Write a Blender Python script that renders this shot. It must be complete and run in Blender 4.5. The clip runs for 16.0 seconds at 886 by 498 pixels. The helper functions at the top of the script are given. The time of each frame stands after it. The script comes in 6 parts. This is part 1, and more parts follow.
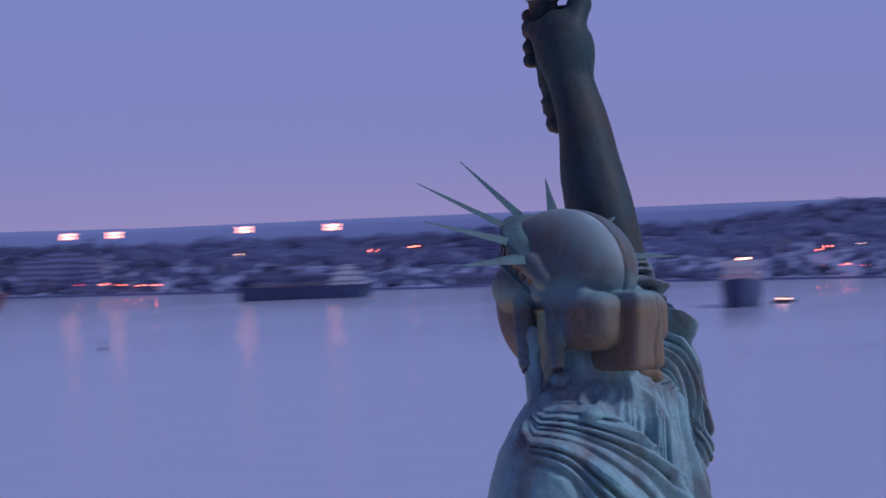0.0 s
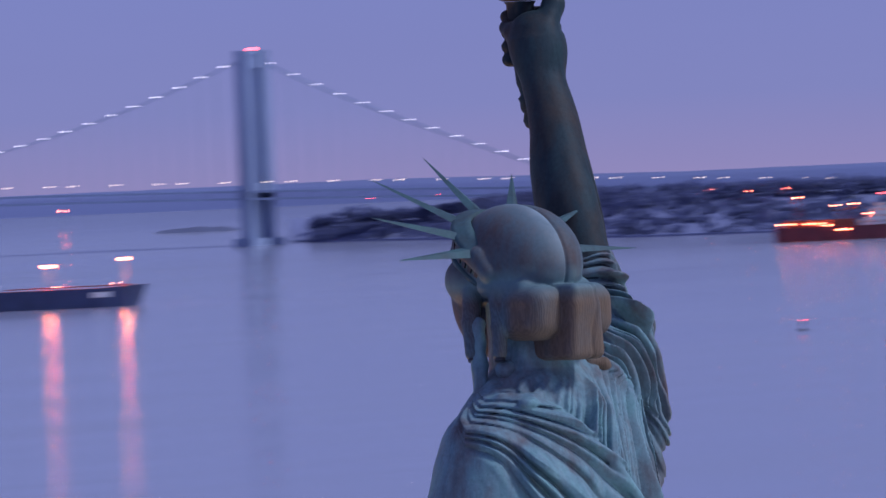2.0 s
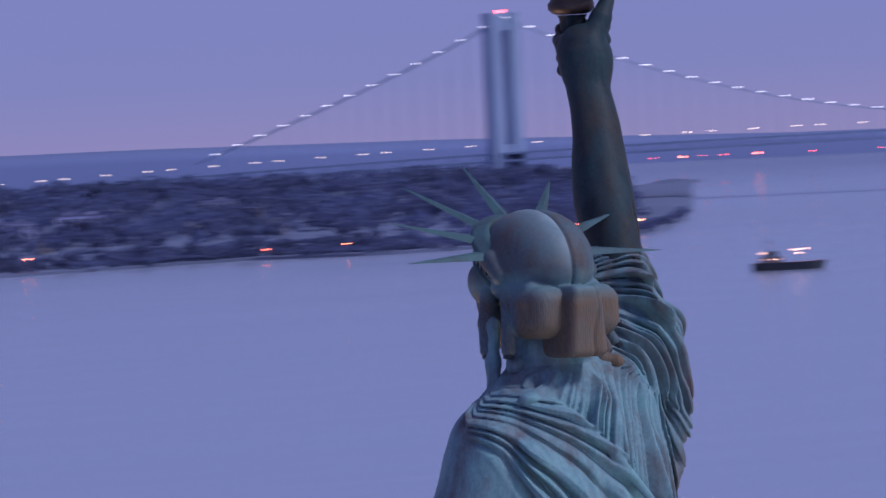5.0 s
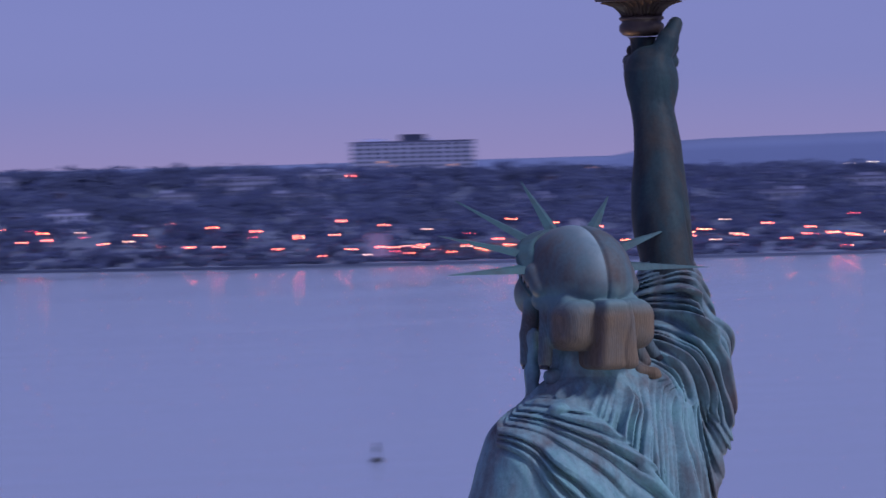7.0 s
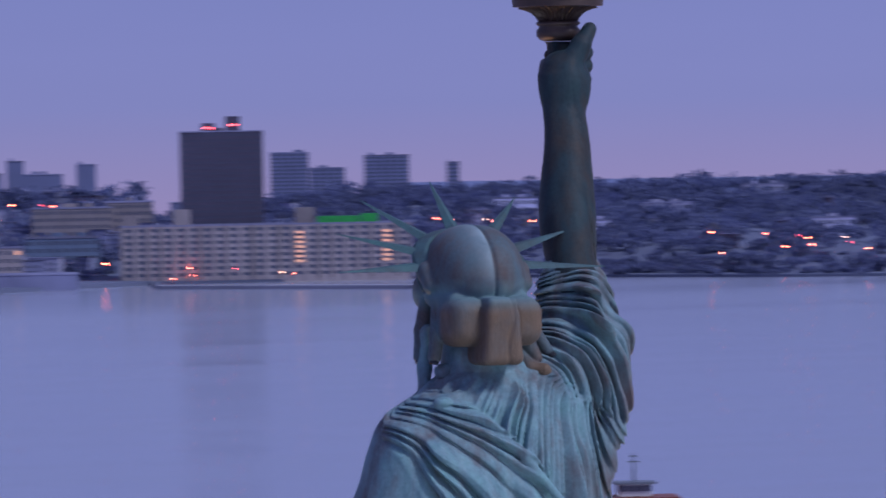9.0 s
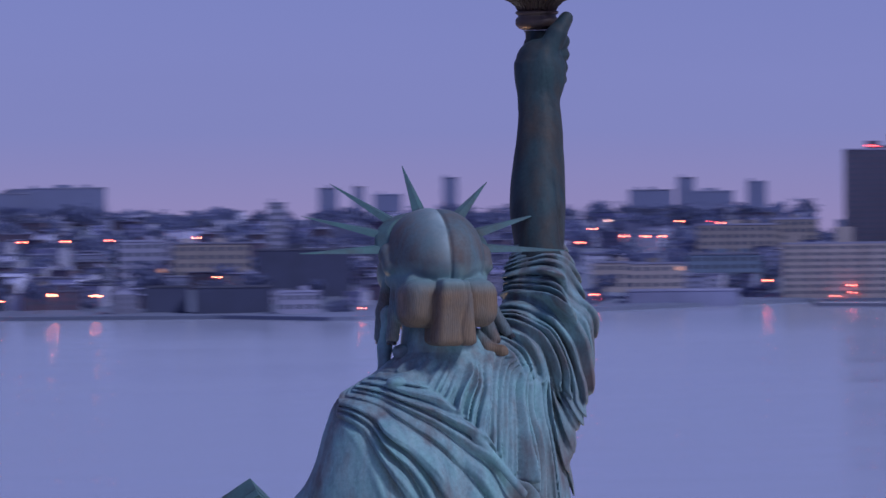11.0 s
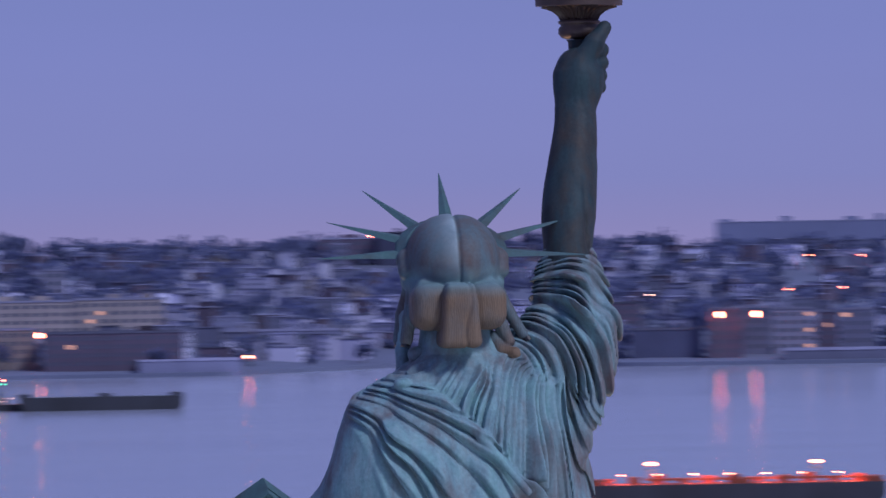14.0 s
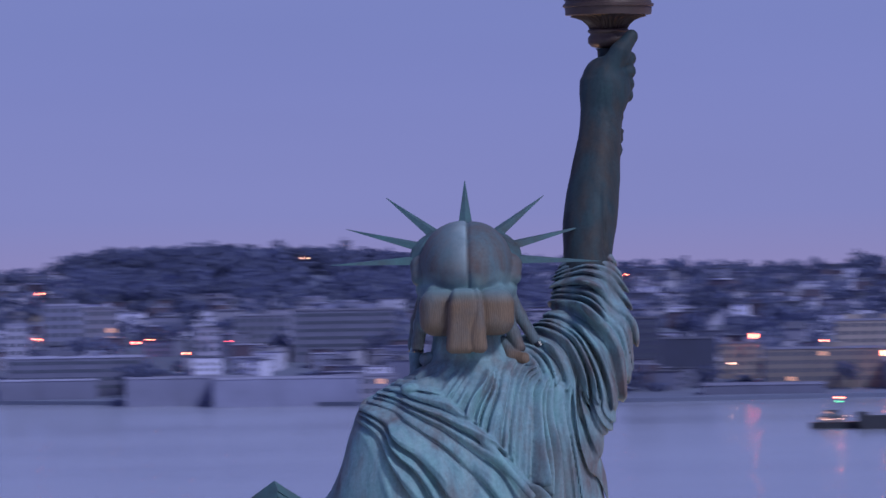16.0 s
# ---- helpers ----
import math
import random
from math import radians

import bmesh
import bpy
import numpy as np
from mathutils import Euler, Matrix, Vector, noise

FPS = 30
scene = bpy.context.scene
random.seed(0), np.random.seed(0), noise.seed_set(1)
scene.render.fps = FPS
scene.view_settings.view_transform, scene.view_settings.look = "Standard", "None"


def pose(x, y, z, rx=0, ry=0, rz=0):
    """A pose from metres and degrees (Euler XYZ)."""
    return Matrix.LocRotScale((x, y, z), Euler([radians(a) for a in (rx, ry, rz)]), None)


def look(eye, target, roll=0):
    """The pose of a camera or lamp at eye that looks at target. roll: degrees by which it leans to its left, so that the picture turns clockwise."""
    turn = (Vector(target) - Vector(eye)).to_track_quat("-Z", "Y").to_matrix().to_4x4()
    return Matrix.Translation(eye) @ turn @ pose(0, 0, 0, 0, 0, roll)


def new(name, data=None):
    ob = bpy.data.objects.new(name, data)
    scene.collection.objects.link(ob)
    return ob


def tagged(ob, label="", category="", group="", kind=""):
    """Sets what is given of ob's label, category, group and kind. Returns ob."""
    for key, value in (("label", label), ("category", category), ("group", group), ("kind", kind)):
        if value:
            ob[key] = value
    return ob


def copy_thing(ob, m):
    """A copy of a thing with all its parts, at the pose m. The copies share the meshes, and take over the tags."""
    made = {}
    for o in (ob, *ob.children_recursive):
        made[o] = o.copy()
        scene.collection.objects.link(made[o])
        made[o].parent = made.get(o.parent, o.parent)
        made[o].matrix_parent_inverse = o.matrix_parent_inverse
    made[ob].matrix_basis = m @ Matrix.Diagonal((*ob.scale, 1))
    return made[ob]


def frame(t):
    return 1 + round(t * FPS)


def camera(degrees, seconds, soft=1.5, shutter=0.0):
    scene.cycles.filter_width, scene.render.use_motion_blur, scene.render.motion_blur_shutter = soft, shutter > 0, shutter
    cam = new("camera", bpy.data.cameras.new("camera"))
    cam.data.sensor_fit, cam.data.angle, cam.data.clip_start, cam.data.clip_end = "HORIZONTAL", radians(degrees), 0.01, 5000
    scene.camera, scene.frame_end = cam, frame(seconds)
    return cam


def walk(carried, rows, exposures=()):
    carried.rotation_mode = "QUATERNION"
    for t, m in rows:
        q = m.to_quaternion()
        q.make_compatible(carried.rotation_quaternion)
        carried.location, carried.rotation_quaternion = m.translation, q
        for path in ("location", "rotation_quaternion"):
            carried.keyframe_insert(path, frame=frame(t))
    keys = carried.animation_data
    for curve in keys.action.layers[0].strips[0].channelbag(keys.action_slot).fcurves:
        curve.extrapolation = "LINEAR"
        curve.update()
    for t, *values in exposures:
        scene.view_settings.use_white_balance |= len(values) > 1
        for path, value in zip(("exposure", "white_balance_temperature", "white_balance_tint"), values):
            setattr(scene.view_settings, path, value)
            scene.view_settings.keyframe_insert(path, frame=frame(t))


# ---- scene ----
# ---- camera and its flight ----
cam = camera(6.028, 16.0, soft=1.5, shutter=0.85)
walk(cam, [
    (0.0, look((-159.833, -140.181, 83.096), (26.637, 26.333, 81.554), -2.034)),
    (0.5, look((-157.175, -146.338, 83.376), (24.612, 25.273, 81.558), -2.086)),
    (1.0, look((-154.303, -152.559, 83.619), (22.659, 24.020, 81.494), -2.334)),
    (1.5, look((-151.233, -158.670, 83.810), (20.563, 22.934, 81.407), -2.420)),
    (2.0, look((-147.928, -164.706, 83.929), (18.408, 21.909, 81.283), -2.464)),
    (2.5, look((-144.505, -170.701, 84.063), (16.335, 20.668, 81.234), -2.582)),
    (3.0, look((-140.751, -176.566, 84.255), (14.421, 19.425, 81.218), -2.573)),
    (3.5, look((-137.193, -181.889, 84.439), (12.617, 18.228, 81.236), -2.782)),
    (6.0, look((-118.714, -206.691, 85.252), (3.616, 11.305, 81.705), -2.245)),
    (6.5, look((-113.685, -211.674, 85.321), (2.072, 9.885, 81.867), -1.991)),
    (7.0, look((-108.473, -216.504, 85.333), (0.624, 8.411, 81.985), -1.428)),
    (7.5, look((-103.032, -220.956, 85.275), (-0.577, 7.062, 82.010), -1.144)),
    (8.0, look((-97.464, -225.244, 85.150), (-1.060, 5.400, 82.015), -0.993)),
    (8.5, look((-91.619, -229.519, 84.939), (-0.384, 3.220, 82.013), -1.058)),
    (11.0, look((-66.910, -245.049, 83.301), (-0.377, -4.081, 81.488), -0.602)),
    (11.5, look((-60.291, -247.826, 83.073), (-0.583, -5.075, 81.442), -0.531)),
    (12.0, look((-53.605, -250.453, 82.829), (-0.677, -6.132, 81.492), -0.636)),
    (12.5, look((-46.942, -252.840, 82.599), (-0.782, -7.148, 81.510), -0.600)),
    (13.0, look((-40.250, -254.979, 82.410), (-0.900, -8.102, 81.567), -0.810)),
    (13.5, look((-34.156, -256.837, 82.209), (-1.035, -9.046, 81.597), -0.945)),
    (14.0, look((-27.616, -258.673, 81.977), (-1.168, -10.080, 81.634), -0.985)),
    (14.5, look((-20.768, -260.273, 81.744), (-1.291, -11.036, 81.682), -0.963)),
    (15.0, look((-13.922, -261.538, 81.541), (-1.283, -11.859, 81.714), -0.987)),
    (15.5, look((-7.121, -262.389, 81.334), (-1.082, -12.463, 81.743), -0.952)),
    (16.0, look((-0.141, -263.017, 81.145), (-0.683, -13.018, 81.802), -0.939)),
], exposures=[(0.0, 0.0)])

# ---- dusk sky, afterglow and exposure ----
EYE = 84.0                                   # height of the flight above the water
world = bpy.data.worlds.new("dusk_sky")
scene.world = world
world.use_nodes = True
wn, wl = world.node_tree.nodes, world.node_tree.links
bg = wn["Background"]
tc = wn.new("ShaderNodeTexCoord")
sep = wn.new("ShaderNodeSeparateXYZ")
mr = wn.new("ShaderNodeMapRange")
mr.inputs["From Min"].default_value, mr.inputs["From Max"].default_value = -0.01, 0.03
ramp = wn.new("ShaderNodeValToRGB")
stops = [(0.0, (0.301, 0.25, 0.481)), (0.1, (0.296, 0.25, 0.491)), (0.25, (0.260, 0.243, 0.502)), (0.42, (0.218, 0.236, 0.522)), (0.84, (0.199, 0.23, 0.538)), (1.0, (0.194, 0.23, 0.538))]
while len(ramp.color_ramp.elements) < len(stops):
    ramp.color_ramp.elements.new(0.5)
for el, (pos, col) in zip(ramp.color_ramp.elements, stops):
    el.position, el.color = pos, (*col, 1)
cloud = wn.new("ShaderNodeTexNoise")
cloud.inputs["Scale"].default_value, cloud.inputs["Detail"].default_value = 5.0, 4.0
cmap = wn.new("ShaderNodeMapping")
cmap.inputs["Scale"].default_value = (1.0, 1.0, 9.0)
cmul = wn.new("ShaderNodeMapRange")
cmul.inputs["To Min"].default_value, cmul.inputs["To Max"].default_value = 0.93, 1.07
mixc = wn.new("ShaderNodeVectorMath")
mixc.operation = "SCALE"
wl.new(tc.outputs["Generated"], sep.inputs[0])
wl.new(tc.outputs["Generated"], cmap.inputs["Vector"])
wl.new(cmap.outputs[0], cloud.inputs["Vector"])
wl.new(cloud.outputs["Fac"], cmul.inputs["Value"])
wl.new(sep.outputs["Z"], mr.inputs["Value"])
wl.new(mr.outputs[0], ramp.inputs["Fac"])
wl.new(ramp.outputs["Color"], mixc.inputs[0])
wl.new(cmul.outputs[0], mixc.inputs["Scale"])
wl.new(mixc.outputs[0], bg.inputs["Color"])
bg.inputs["Strength"].default_value = 1.0


def lamp(name, kind, energy, color, m, size=0.0, spot=0.0):
    data = bpy.data.lights.new(name, kind)
    data.energy, data.color = energy, color
    if kind == "SUN":
        data.angle = size
    else:
        data.shadow_soft_size = size
    if kind == "SPOT":
        data.spot_size, data.spot_blend = spot, 0.6
    ob = new(name, data)
    ob.matrix_world = m
    return ob


# the afterglow of the set sun, low and wide in the sky behind the flight
lamp("afterglow", "SUN", 2.6, (0.76, 0.81, 1.0), look((110, -120, 190), (0, 0, 20)), radians(10))
# floodlights on the terrace round the foot of the monument
lamp("floodlight", "SPOT", 6000, (0.8, 0.97, 1.0), look((-22, -42, 46), (0.5, -3, 76)), 0.6, radians(26))
lamp("floodlight", "SPOT", 20000, (0.88, 0.98, 1.0), look((14, -46, 46), (0.5, -3, 75)), 0.6, radians(26))
lamp("floodlight", "SPOT", 34000, (1.0, 0.56, 0.3), look((-10, 30, 48), (0.5, 0, 82)), 0.6, radians(24))
lamp("floodlight", "SPOT", 26000, (1.0, 0.5, 0.25), look((30, 16, 48), (4.0, 0, 83)), 0.6, radians(24))


# ---- materials ----
def material(name, rough=0.6, metal=0.0):
    m = bpy.data.materials.new(name)
    m.use_nodes = True
    n, l = m.node_tree.nodes, m.node_tree.links
    b = n["Principled BSDF"]
    b.inputs["Roughness"].default_value, b.inputs["Metallic"].default_value = rough, metal
    return m, n, l, b


def coords(n, l, scale=(1, 1, 1), space="Object"):
    t, mp = n.new("ShaderNodeTexCoord"), n.new("ShaderNodeMapping")
    mp.inputs["Scale"].default_value = scale
    l.new(t.outputs[space], mp.inputs["Vector"])
    return mp.outputs[0]


def noise_of(n, l, vec, scale, detail=4.0, rough=0.55):
    t = n.new("ShaderNodeTexNoise")
    t.inputs["Scale"].default_value, t.inputs["Detail"].default_value, t.inputs["Roughness"].default_value = scale, detail, rough
    l.new(vec, t.inputs["Vector"])
    return t.outputs["Fac"]


def ramp_of(n, l, fac, stops):
    r = n.new("ShaderNodeValToRGB")
    while len(r.color_ramp.elements) < len(stops):
        r.color_ramp.elements.new(0.5)
    for el, (pos, col) in zip(r.color_ramp.elements, stops):
        el.position, el.color = pos, (*col, 1)
    l.new(fac, r.inputs["Fac"])
    return r.outputs["Color"]


def mix_of(n, l, fac, a, b, blend="MIX"):
    m = n.new("ShaderNodeMix")
    m.data_type, m.blend_type = "RGBA", blend
    for sock, v in ((m.inputs[0], fac), (m.inputs[6], a), (m.inputs[7], b)):
        if isinstance(v, (int, float)):
            sock.default_value = v
        elif isinstance(v, tuple):
            sock.default_value = (*v, 1)
        else:
            l.new(v, sock)
    return m.outputs[2]


def bump_of(n, l, b, height, strength, dist):
    u = n.new("ShaderNodeBump")
    u.inputs["Strength"].default_value, u.inputs["Distance"].default_value = strength, dist
    l.new(height, u.inputs["Height"])
    l.new(u.outputs[0], b.inputs["Normal"])


def plain(name, color, rough=0.7, metal=0.0, var=0.25, scale=0.3, spread=0.0):
    """A surface of one colour with stains at two sizes; spread: how far single pieces differ."""
    m, n, l, b = material(name, rough, metal)
    v = coords(n, l)
    dark = tuple(c * (1 - var) for c in color)
    light = tuple(min(1, c * (1 + var)) for c in color)
    c = ramp_of(n, l, noise_of(n, l, v, scale, 6), [(0.3, dark), (0.7, light)])
    if spread:
        o = n.new("ShaderNodeObjectInfo")
        g = n.new("ShaderNodeNewGeometry")
        add = n.new("ShaderNodeMath")
        add.operation = "ADD"
        fr = n.new("ShaderNodeMath")
        fr.operation = "FRACT"
        l.new(o.outputs["Random"], add.inputs[0])
        l.new(g.outputs["Random Per Island"], add.inputs[1])
        l.new(add.outputs[0], fr.inputs[0])
        k = ramp_of(n, l, fr.outputs[0], [(0.0, (1 - spread,) * 3), (1.0, (1 + spread,) * 3)])
        c = mix_of(n, l, 1.0, c, k, "MULTIPLY")
    l.new(c, b.inputs["Base Color"])
    return m


def copper(name, green, brown, lean, hair=False, side_brown=0.0, rain=True):
    """Weathered copper sheet: verdigris with brown streaks washed down it; lean shifts the balance to brown."""
    m, n, l, b = material(name, 0.55, 0.0)
    b.inputs["Specular IOR Level"].default_value = 0.1
    v = coords(n, l)
    streak = noise_of(n, l, coords(n, l, (1.6, 1.6, 0.35)), 1.1, 8, 0.62)
    blot = noise_of(n, l, v, 0.55, 5)
    fine = noise_of(n, l, v, 9.0, 6, 0.65)
    ad = n.new("ShaderNodeMath")
    ad.operation = "ADD"
    l.new(streak, ad.inputs[0])
    l.new(blot, ad.inputs[1])
    if side_brown:                                        # browner towards the raised side (+x)
        sx = n.new("ShaderNodeSeparateXYZ")
        l.new(v, sx.inputs[0])
        side = n.new("ShaderNodeMapRange")
        side.inputs["From Min"].default_value, side.inputs["From Max"].default_value = 1.5, 5.0
        side.inputs["To Min"].default_value, side.inputs["To Max"].default_value = 0.0, side_brown
        l.new(sx.outputs["X"], side.inputs["Value"])
        ad2 = n.new("ShaderNodeMath")
        l.new(ad.outputs[0], ad2.inputs[0])
        l.new(side.outputs[0], ad2.inputs[1])
        ad = ad2
    pale = (green[0] * 1.0, green[1] * 1.2, green[2] * 1.1)
    c1 = ramp_of(n, l, ad.outputs[0], [(0.34 + lean, pale), (0.47 + lean, green), (0.56 + lean, tuple(0.5 * (a + d) for a, d in zip(green, brown))), (0.66 + lean, brown)])
    half = n.new("ShaderNodeMath")
    half.operation = "MULTIPLY"
    half.inputs[1].default_value = 0.5
    l.new(ad.outputs[0], half.inputs[0])
    l.new(half.outputs[0], c1.node.inputs["Fac"])
    k = ramp_of(n, l, fine, [(0.3, (0.86, 0.86, 0.86)), (0.7, (1.1, 1.1, 1.1))])
    c1 = mix_of(n, l, 1.0, c1, k, "MULTIPLY")
    if hair:                                           # rain has washed a green ledge over the knot of hair
        sz = n.new("ShaderNodeSeparateXYZ")
        l.new(v, sz.inputs[0])
        wav = n.new("ShaderNodeMath")
        wav.operation = "MULTIPLY_ADD"
        wav.inputs[1].default_value = 1.3
        l.new(blot, wav.inputs[0])
        l.new(sz.outputs["Z"], wav.inputs[2])
        band = n.new("ShaderNodeMapRange")
        band.inputs["From Min"].default_value, band.inputs["From Max"].default_value = 80.85, 81.75
        l.new(wav.outputs[0], band.inputs["Value"])
        near = n.new("ShaderNodeRGBToBW")
        l.new(ramp_of(n, l, band.outputs[0], [(0.0, (0, 0, 0)), (0.5, (1, 1, 1)), (1.0, (0, 0, 0))]), near.inputs[0])
        soft = n.new("ShaderNodeMath")
        soft.operation = "MULTIPLY"
        l.new(near.outputs[0], soft.inputs[0])
        l.new(streak, soft.inputs[1])
        c1 = mix_of(n, l, soft.outputs[0], c1, (0.15, 0.29, 0.31))
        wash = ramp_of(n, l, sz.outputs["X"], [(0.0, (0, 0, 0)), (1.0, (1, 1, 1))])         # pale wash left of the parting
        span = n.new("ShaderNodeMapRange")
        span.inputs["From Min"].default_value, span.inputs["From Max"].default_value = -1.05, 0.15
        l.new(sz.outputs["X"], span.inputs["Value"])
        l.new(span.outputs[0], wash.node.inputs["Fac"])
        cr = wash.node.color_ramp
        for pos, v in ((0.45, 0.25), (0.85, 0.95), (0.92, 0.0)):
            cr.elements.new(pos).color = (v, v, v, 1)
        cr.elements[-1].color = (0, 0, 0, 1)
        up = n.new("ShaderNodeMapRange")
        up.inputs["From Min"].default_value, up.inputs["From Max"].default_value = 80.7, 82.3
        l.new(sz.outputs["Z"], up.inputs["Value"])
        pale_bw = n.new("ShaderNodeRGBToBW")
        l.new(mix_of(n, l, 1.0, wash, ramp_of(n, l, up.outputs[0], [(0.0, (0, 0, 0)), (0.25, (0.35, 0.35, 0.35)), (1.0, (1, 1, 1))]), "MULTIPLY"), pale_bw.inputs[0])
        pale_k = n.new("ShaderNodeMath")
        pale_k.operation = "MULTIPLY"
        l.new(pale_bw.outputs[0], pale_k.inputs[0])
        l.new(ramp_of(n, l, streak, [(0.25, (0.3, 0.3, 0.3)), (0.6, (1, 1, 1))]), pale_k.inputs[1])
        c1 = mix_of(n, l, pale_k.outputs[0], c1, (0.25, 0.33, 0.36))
    if hair:
        w = n.new("ShaderNodeTexWave")
        w.wave_type, w.bands_direction = "BANDS", "X"
        w.inputs["Scale"].default_value, w.inputs["Distortion"].default_value, w.inputs["Detail"].default_value = 5.2, 9.0, 3.0
        w.inputs["Detail Scale"].default_value = 1.6
        l.new(coords(n, l, (1.0, 0.8, 0.25)), w.inputs["Vector"])
        low = n.new("ShaderNodeMapRange")                                                    # combed strands, rubbed pale on the knot
        low.inputs["From Min"].default_value, low.inputs["From Max"].default_value = 80.55, 80.1
        l.new(sz.outputs["Z"], low.inputs["Value"])
        back = n.new("ShaderNodeMapRange")
        back.inputs["From Min"].default_value, back.inputs["From Max"].default_value = -2.6, -3.0
        l.new(sz.outputs["Y"], back.inputs["Value"])
        knot = n.new("ShaderNodeMath")
        knot.operation = "MULTIPLY"
        l.new(low.outputs[0], knot.inputs[0])
        l.new(back.outputs[0], knot.inputs[1])
        c1 = mix_of(n, l, knot.outputs[0], c1, mix_of(n, l, ramp_of(n, l, blot, [(0.35, (0.3, 0.3, 0.3)), (0.6, (0.85, 0.85, 0.85))]), c1, (0.155, 0.104, 0.07)))
        strand = ramp_of(n, l, w.outputs["Fac"], [(0.1, (0.88, 0.88, 0.88)), (0.9, (1.1, 1.1, 1.1))])
        c1 = mix_of(n, l, low.outputs[0], c1, mix_of(n, l, 1.0, c1, strand, "MULTIPLY"))
        comb = n.new("ShaderNodeMath")
        comb.operation = "MULTIPLY_ADD"
        l.new(w.outputs["Fac"], comb.inputs[0])
        l.new(low.outputs[0], comb.inputs[1])
        l.new(fine, comb.inputs[2])
        bump_of(n, l, b, comb.outputs[0], 0.3, 0.012)
    else:
        run = noise_of(n, l, coords(n, l, (1.0, 1.0, 0.22)), 3.4, 7, 0.6)                     # fine rain streaks
        if rain:
            c1 = mix_of(n, l, 1.0, c1, ramp_of(n, l, run, [(0.3, (0.74, 0.78, 0.8)), (0.5, (1, 1, 1)), (0.72, (1.14, 1.1, 1.06))]), "MULTIPLY")
        bump_of(n, l, b, fine, 0.35, 0.03)
    l.new(c1, b.inputs["Base Color"])
    return m


VERDIGRIS = copper("verdigris_copper", (0.155, 0.25, 0.285), (0.12, 0.098, 0.105), 0.01, side_brown=0.13)
HAIR = copper("brown_green_copper", (0.085, 0.12, 0.14), (0.1, 0.075, 0.07), -0.04, True)
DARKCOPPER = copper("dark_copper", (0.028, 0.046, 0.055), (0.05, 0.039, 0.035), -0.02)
RAYS = copper("green_copper", (0.06, 0.108, 0.122), (0.055, 0.06, 0.062), 0.04, rain=False)
GILT = plain("brown_bronze", (0.058, 0.035, 0.029), 0.5, 0.2, 0.3, 2.0)
SLOT = plain("near_black", (0.012, 0.012, 0.014), 0.3)
GRANITE = plain("grey_granite", (0.3, 0.28, 0.26), 0.8, 0, 0.15, 0.4)


# ---- the monument: fields of distance, meshed once ----
f32 = np.float32


def vnoise(p, seed=0):
    """Smooth lattice noise in -1..1 of an (n, 3) array."""
    p = p.astype(np.float64)
    i = np.floor(p).astype(np.int64)
    w = p - i
    w = w * w * (3 - 2 * w)
    out = np.zeros(len(p))
    for a in (0, 1):
        for b in (0, 1):
            for c in (0, 1):
                h = ((i[:, 0] + a) * 73856093) ^ ((i[:, 1] + b) * 19349663) ^ ((i[:, 2] + c) * 83492791) ^ (seed * 2654435761)
                h = (h ^ (h >> 13)) * 1274126177
                v = ((h ^ (h >> 16)) & 0xFFFF) / 32767.5 - 1
                out += v * (w[:, 0] if a else 1 - w[:, 0]) * (w[:, 1] if b else 1 - w[:, 1]) * (w[:, 2] if c else 1 - w[:, 2])
    return out


def smin(a, b, k):
    h = np.clip(0.5 + 0.5 * (b - a) / k, 0, 1)
    return b + (a - b) * h - k * h * (1 - h)


def sstep(a, b, x):
    t = np.clip((x - a) / (b - a), 0, 1)
    return t * t * (3 - 2 * t)


def tube(p, pts, k=0.12):
    """A rounded tube through (x, y, z, radius) stations."""
    d = None
    for (x0, y0, z0, r0), (x1, y1, z1, r1) in zip(pts, pts[1:]):
        a, ab = np.array((x0, y0, z0)), np.array((x1 - x0, y1 - y0, z1 - z0))
        t = np.clip(((p - a) @ ab) / (ab @ ab), 0, 1)
        e = np.linalg.norm(p - a - t[:, None] * ab, axis=1) - (r0 + (r1 - r0) * t)
        d = e if d is None else smin(d, e, k)
    return d


def egg(p, c, r, tilt=0.0):
    """An ellipsoid; tilt turns it about x."""
    q = p - np.array(c)
    if tilt:
        s, co = math.sin(radians(tilt)), math.cos(radians(tilt))
        q = np.stack([q[:, 0], q[:, 1] * co + q[:, 2] * s, -q[:, 1] * s + q[:, 2] * co], 1)
    k0 = np.linalg.norm(q / np.array(r), axis=1)
    k1 = np.linalg.norm(q / np.array(r) ** 2, axis=1) + 1e-9
    return k0 * (k0 - 1) / k1


def brick(p, c, h, rnd=0.1, turn=0.0):
    q = p - np.array(c)
    if turn:
        s, co = math.sin(radians(turn)), math.cos(radians(turn))
        q = np.stack([q[:, 0] * co + q[:, 1] * s, -q[:, 0] * s + q[:, 1] * co, q[:, 2]], 1)
    q = np.abs(q) - np.array(h) + rnd
    return np.linalg.norm(np.maximum(q, 0), axis=1) + np.minimum(q.max(1), 0) - rnd


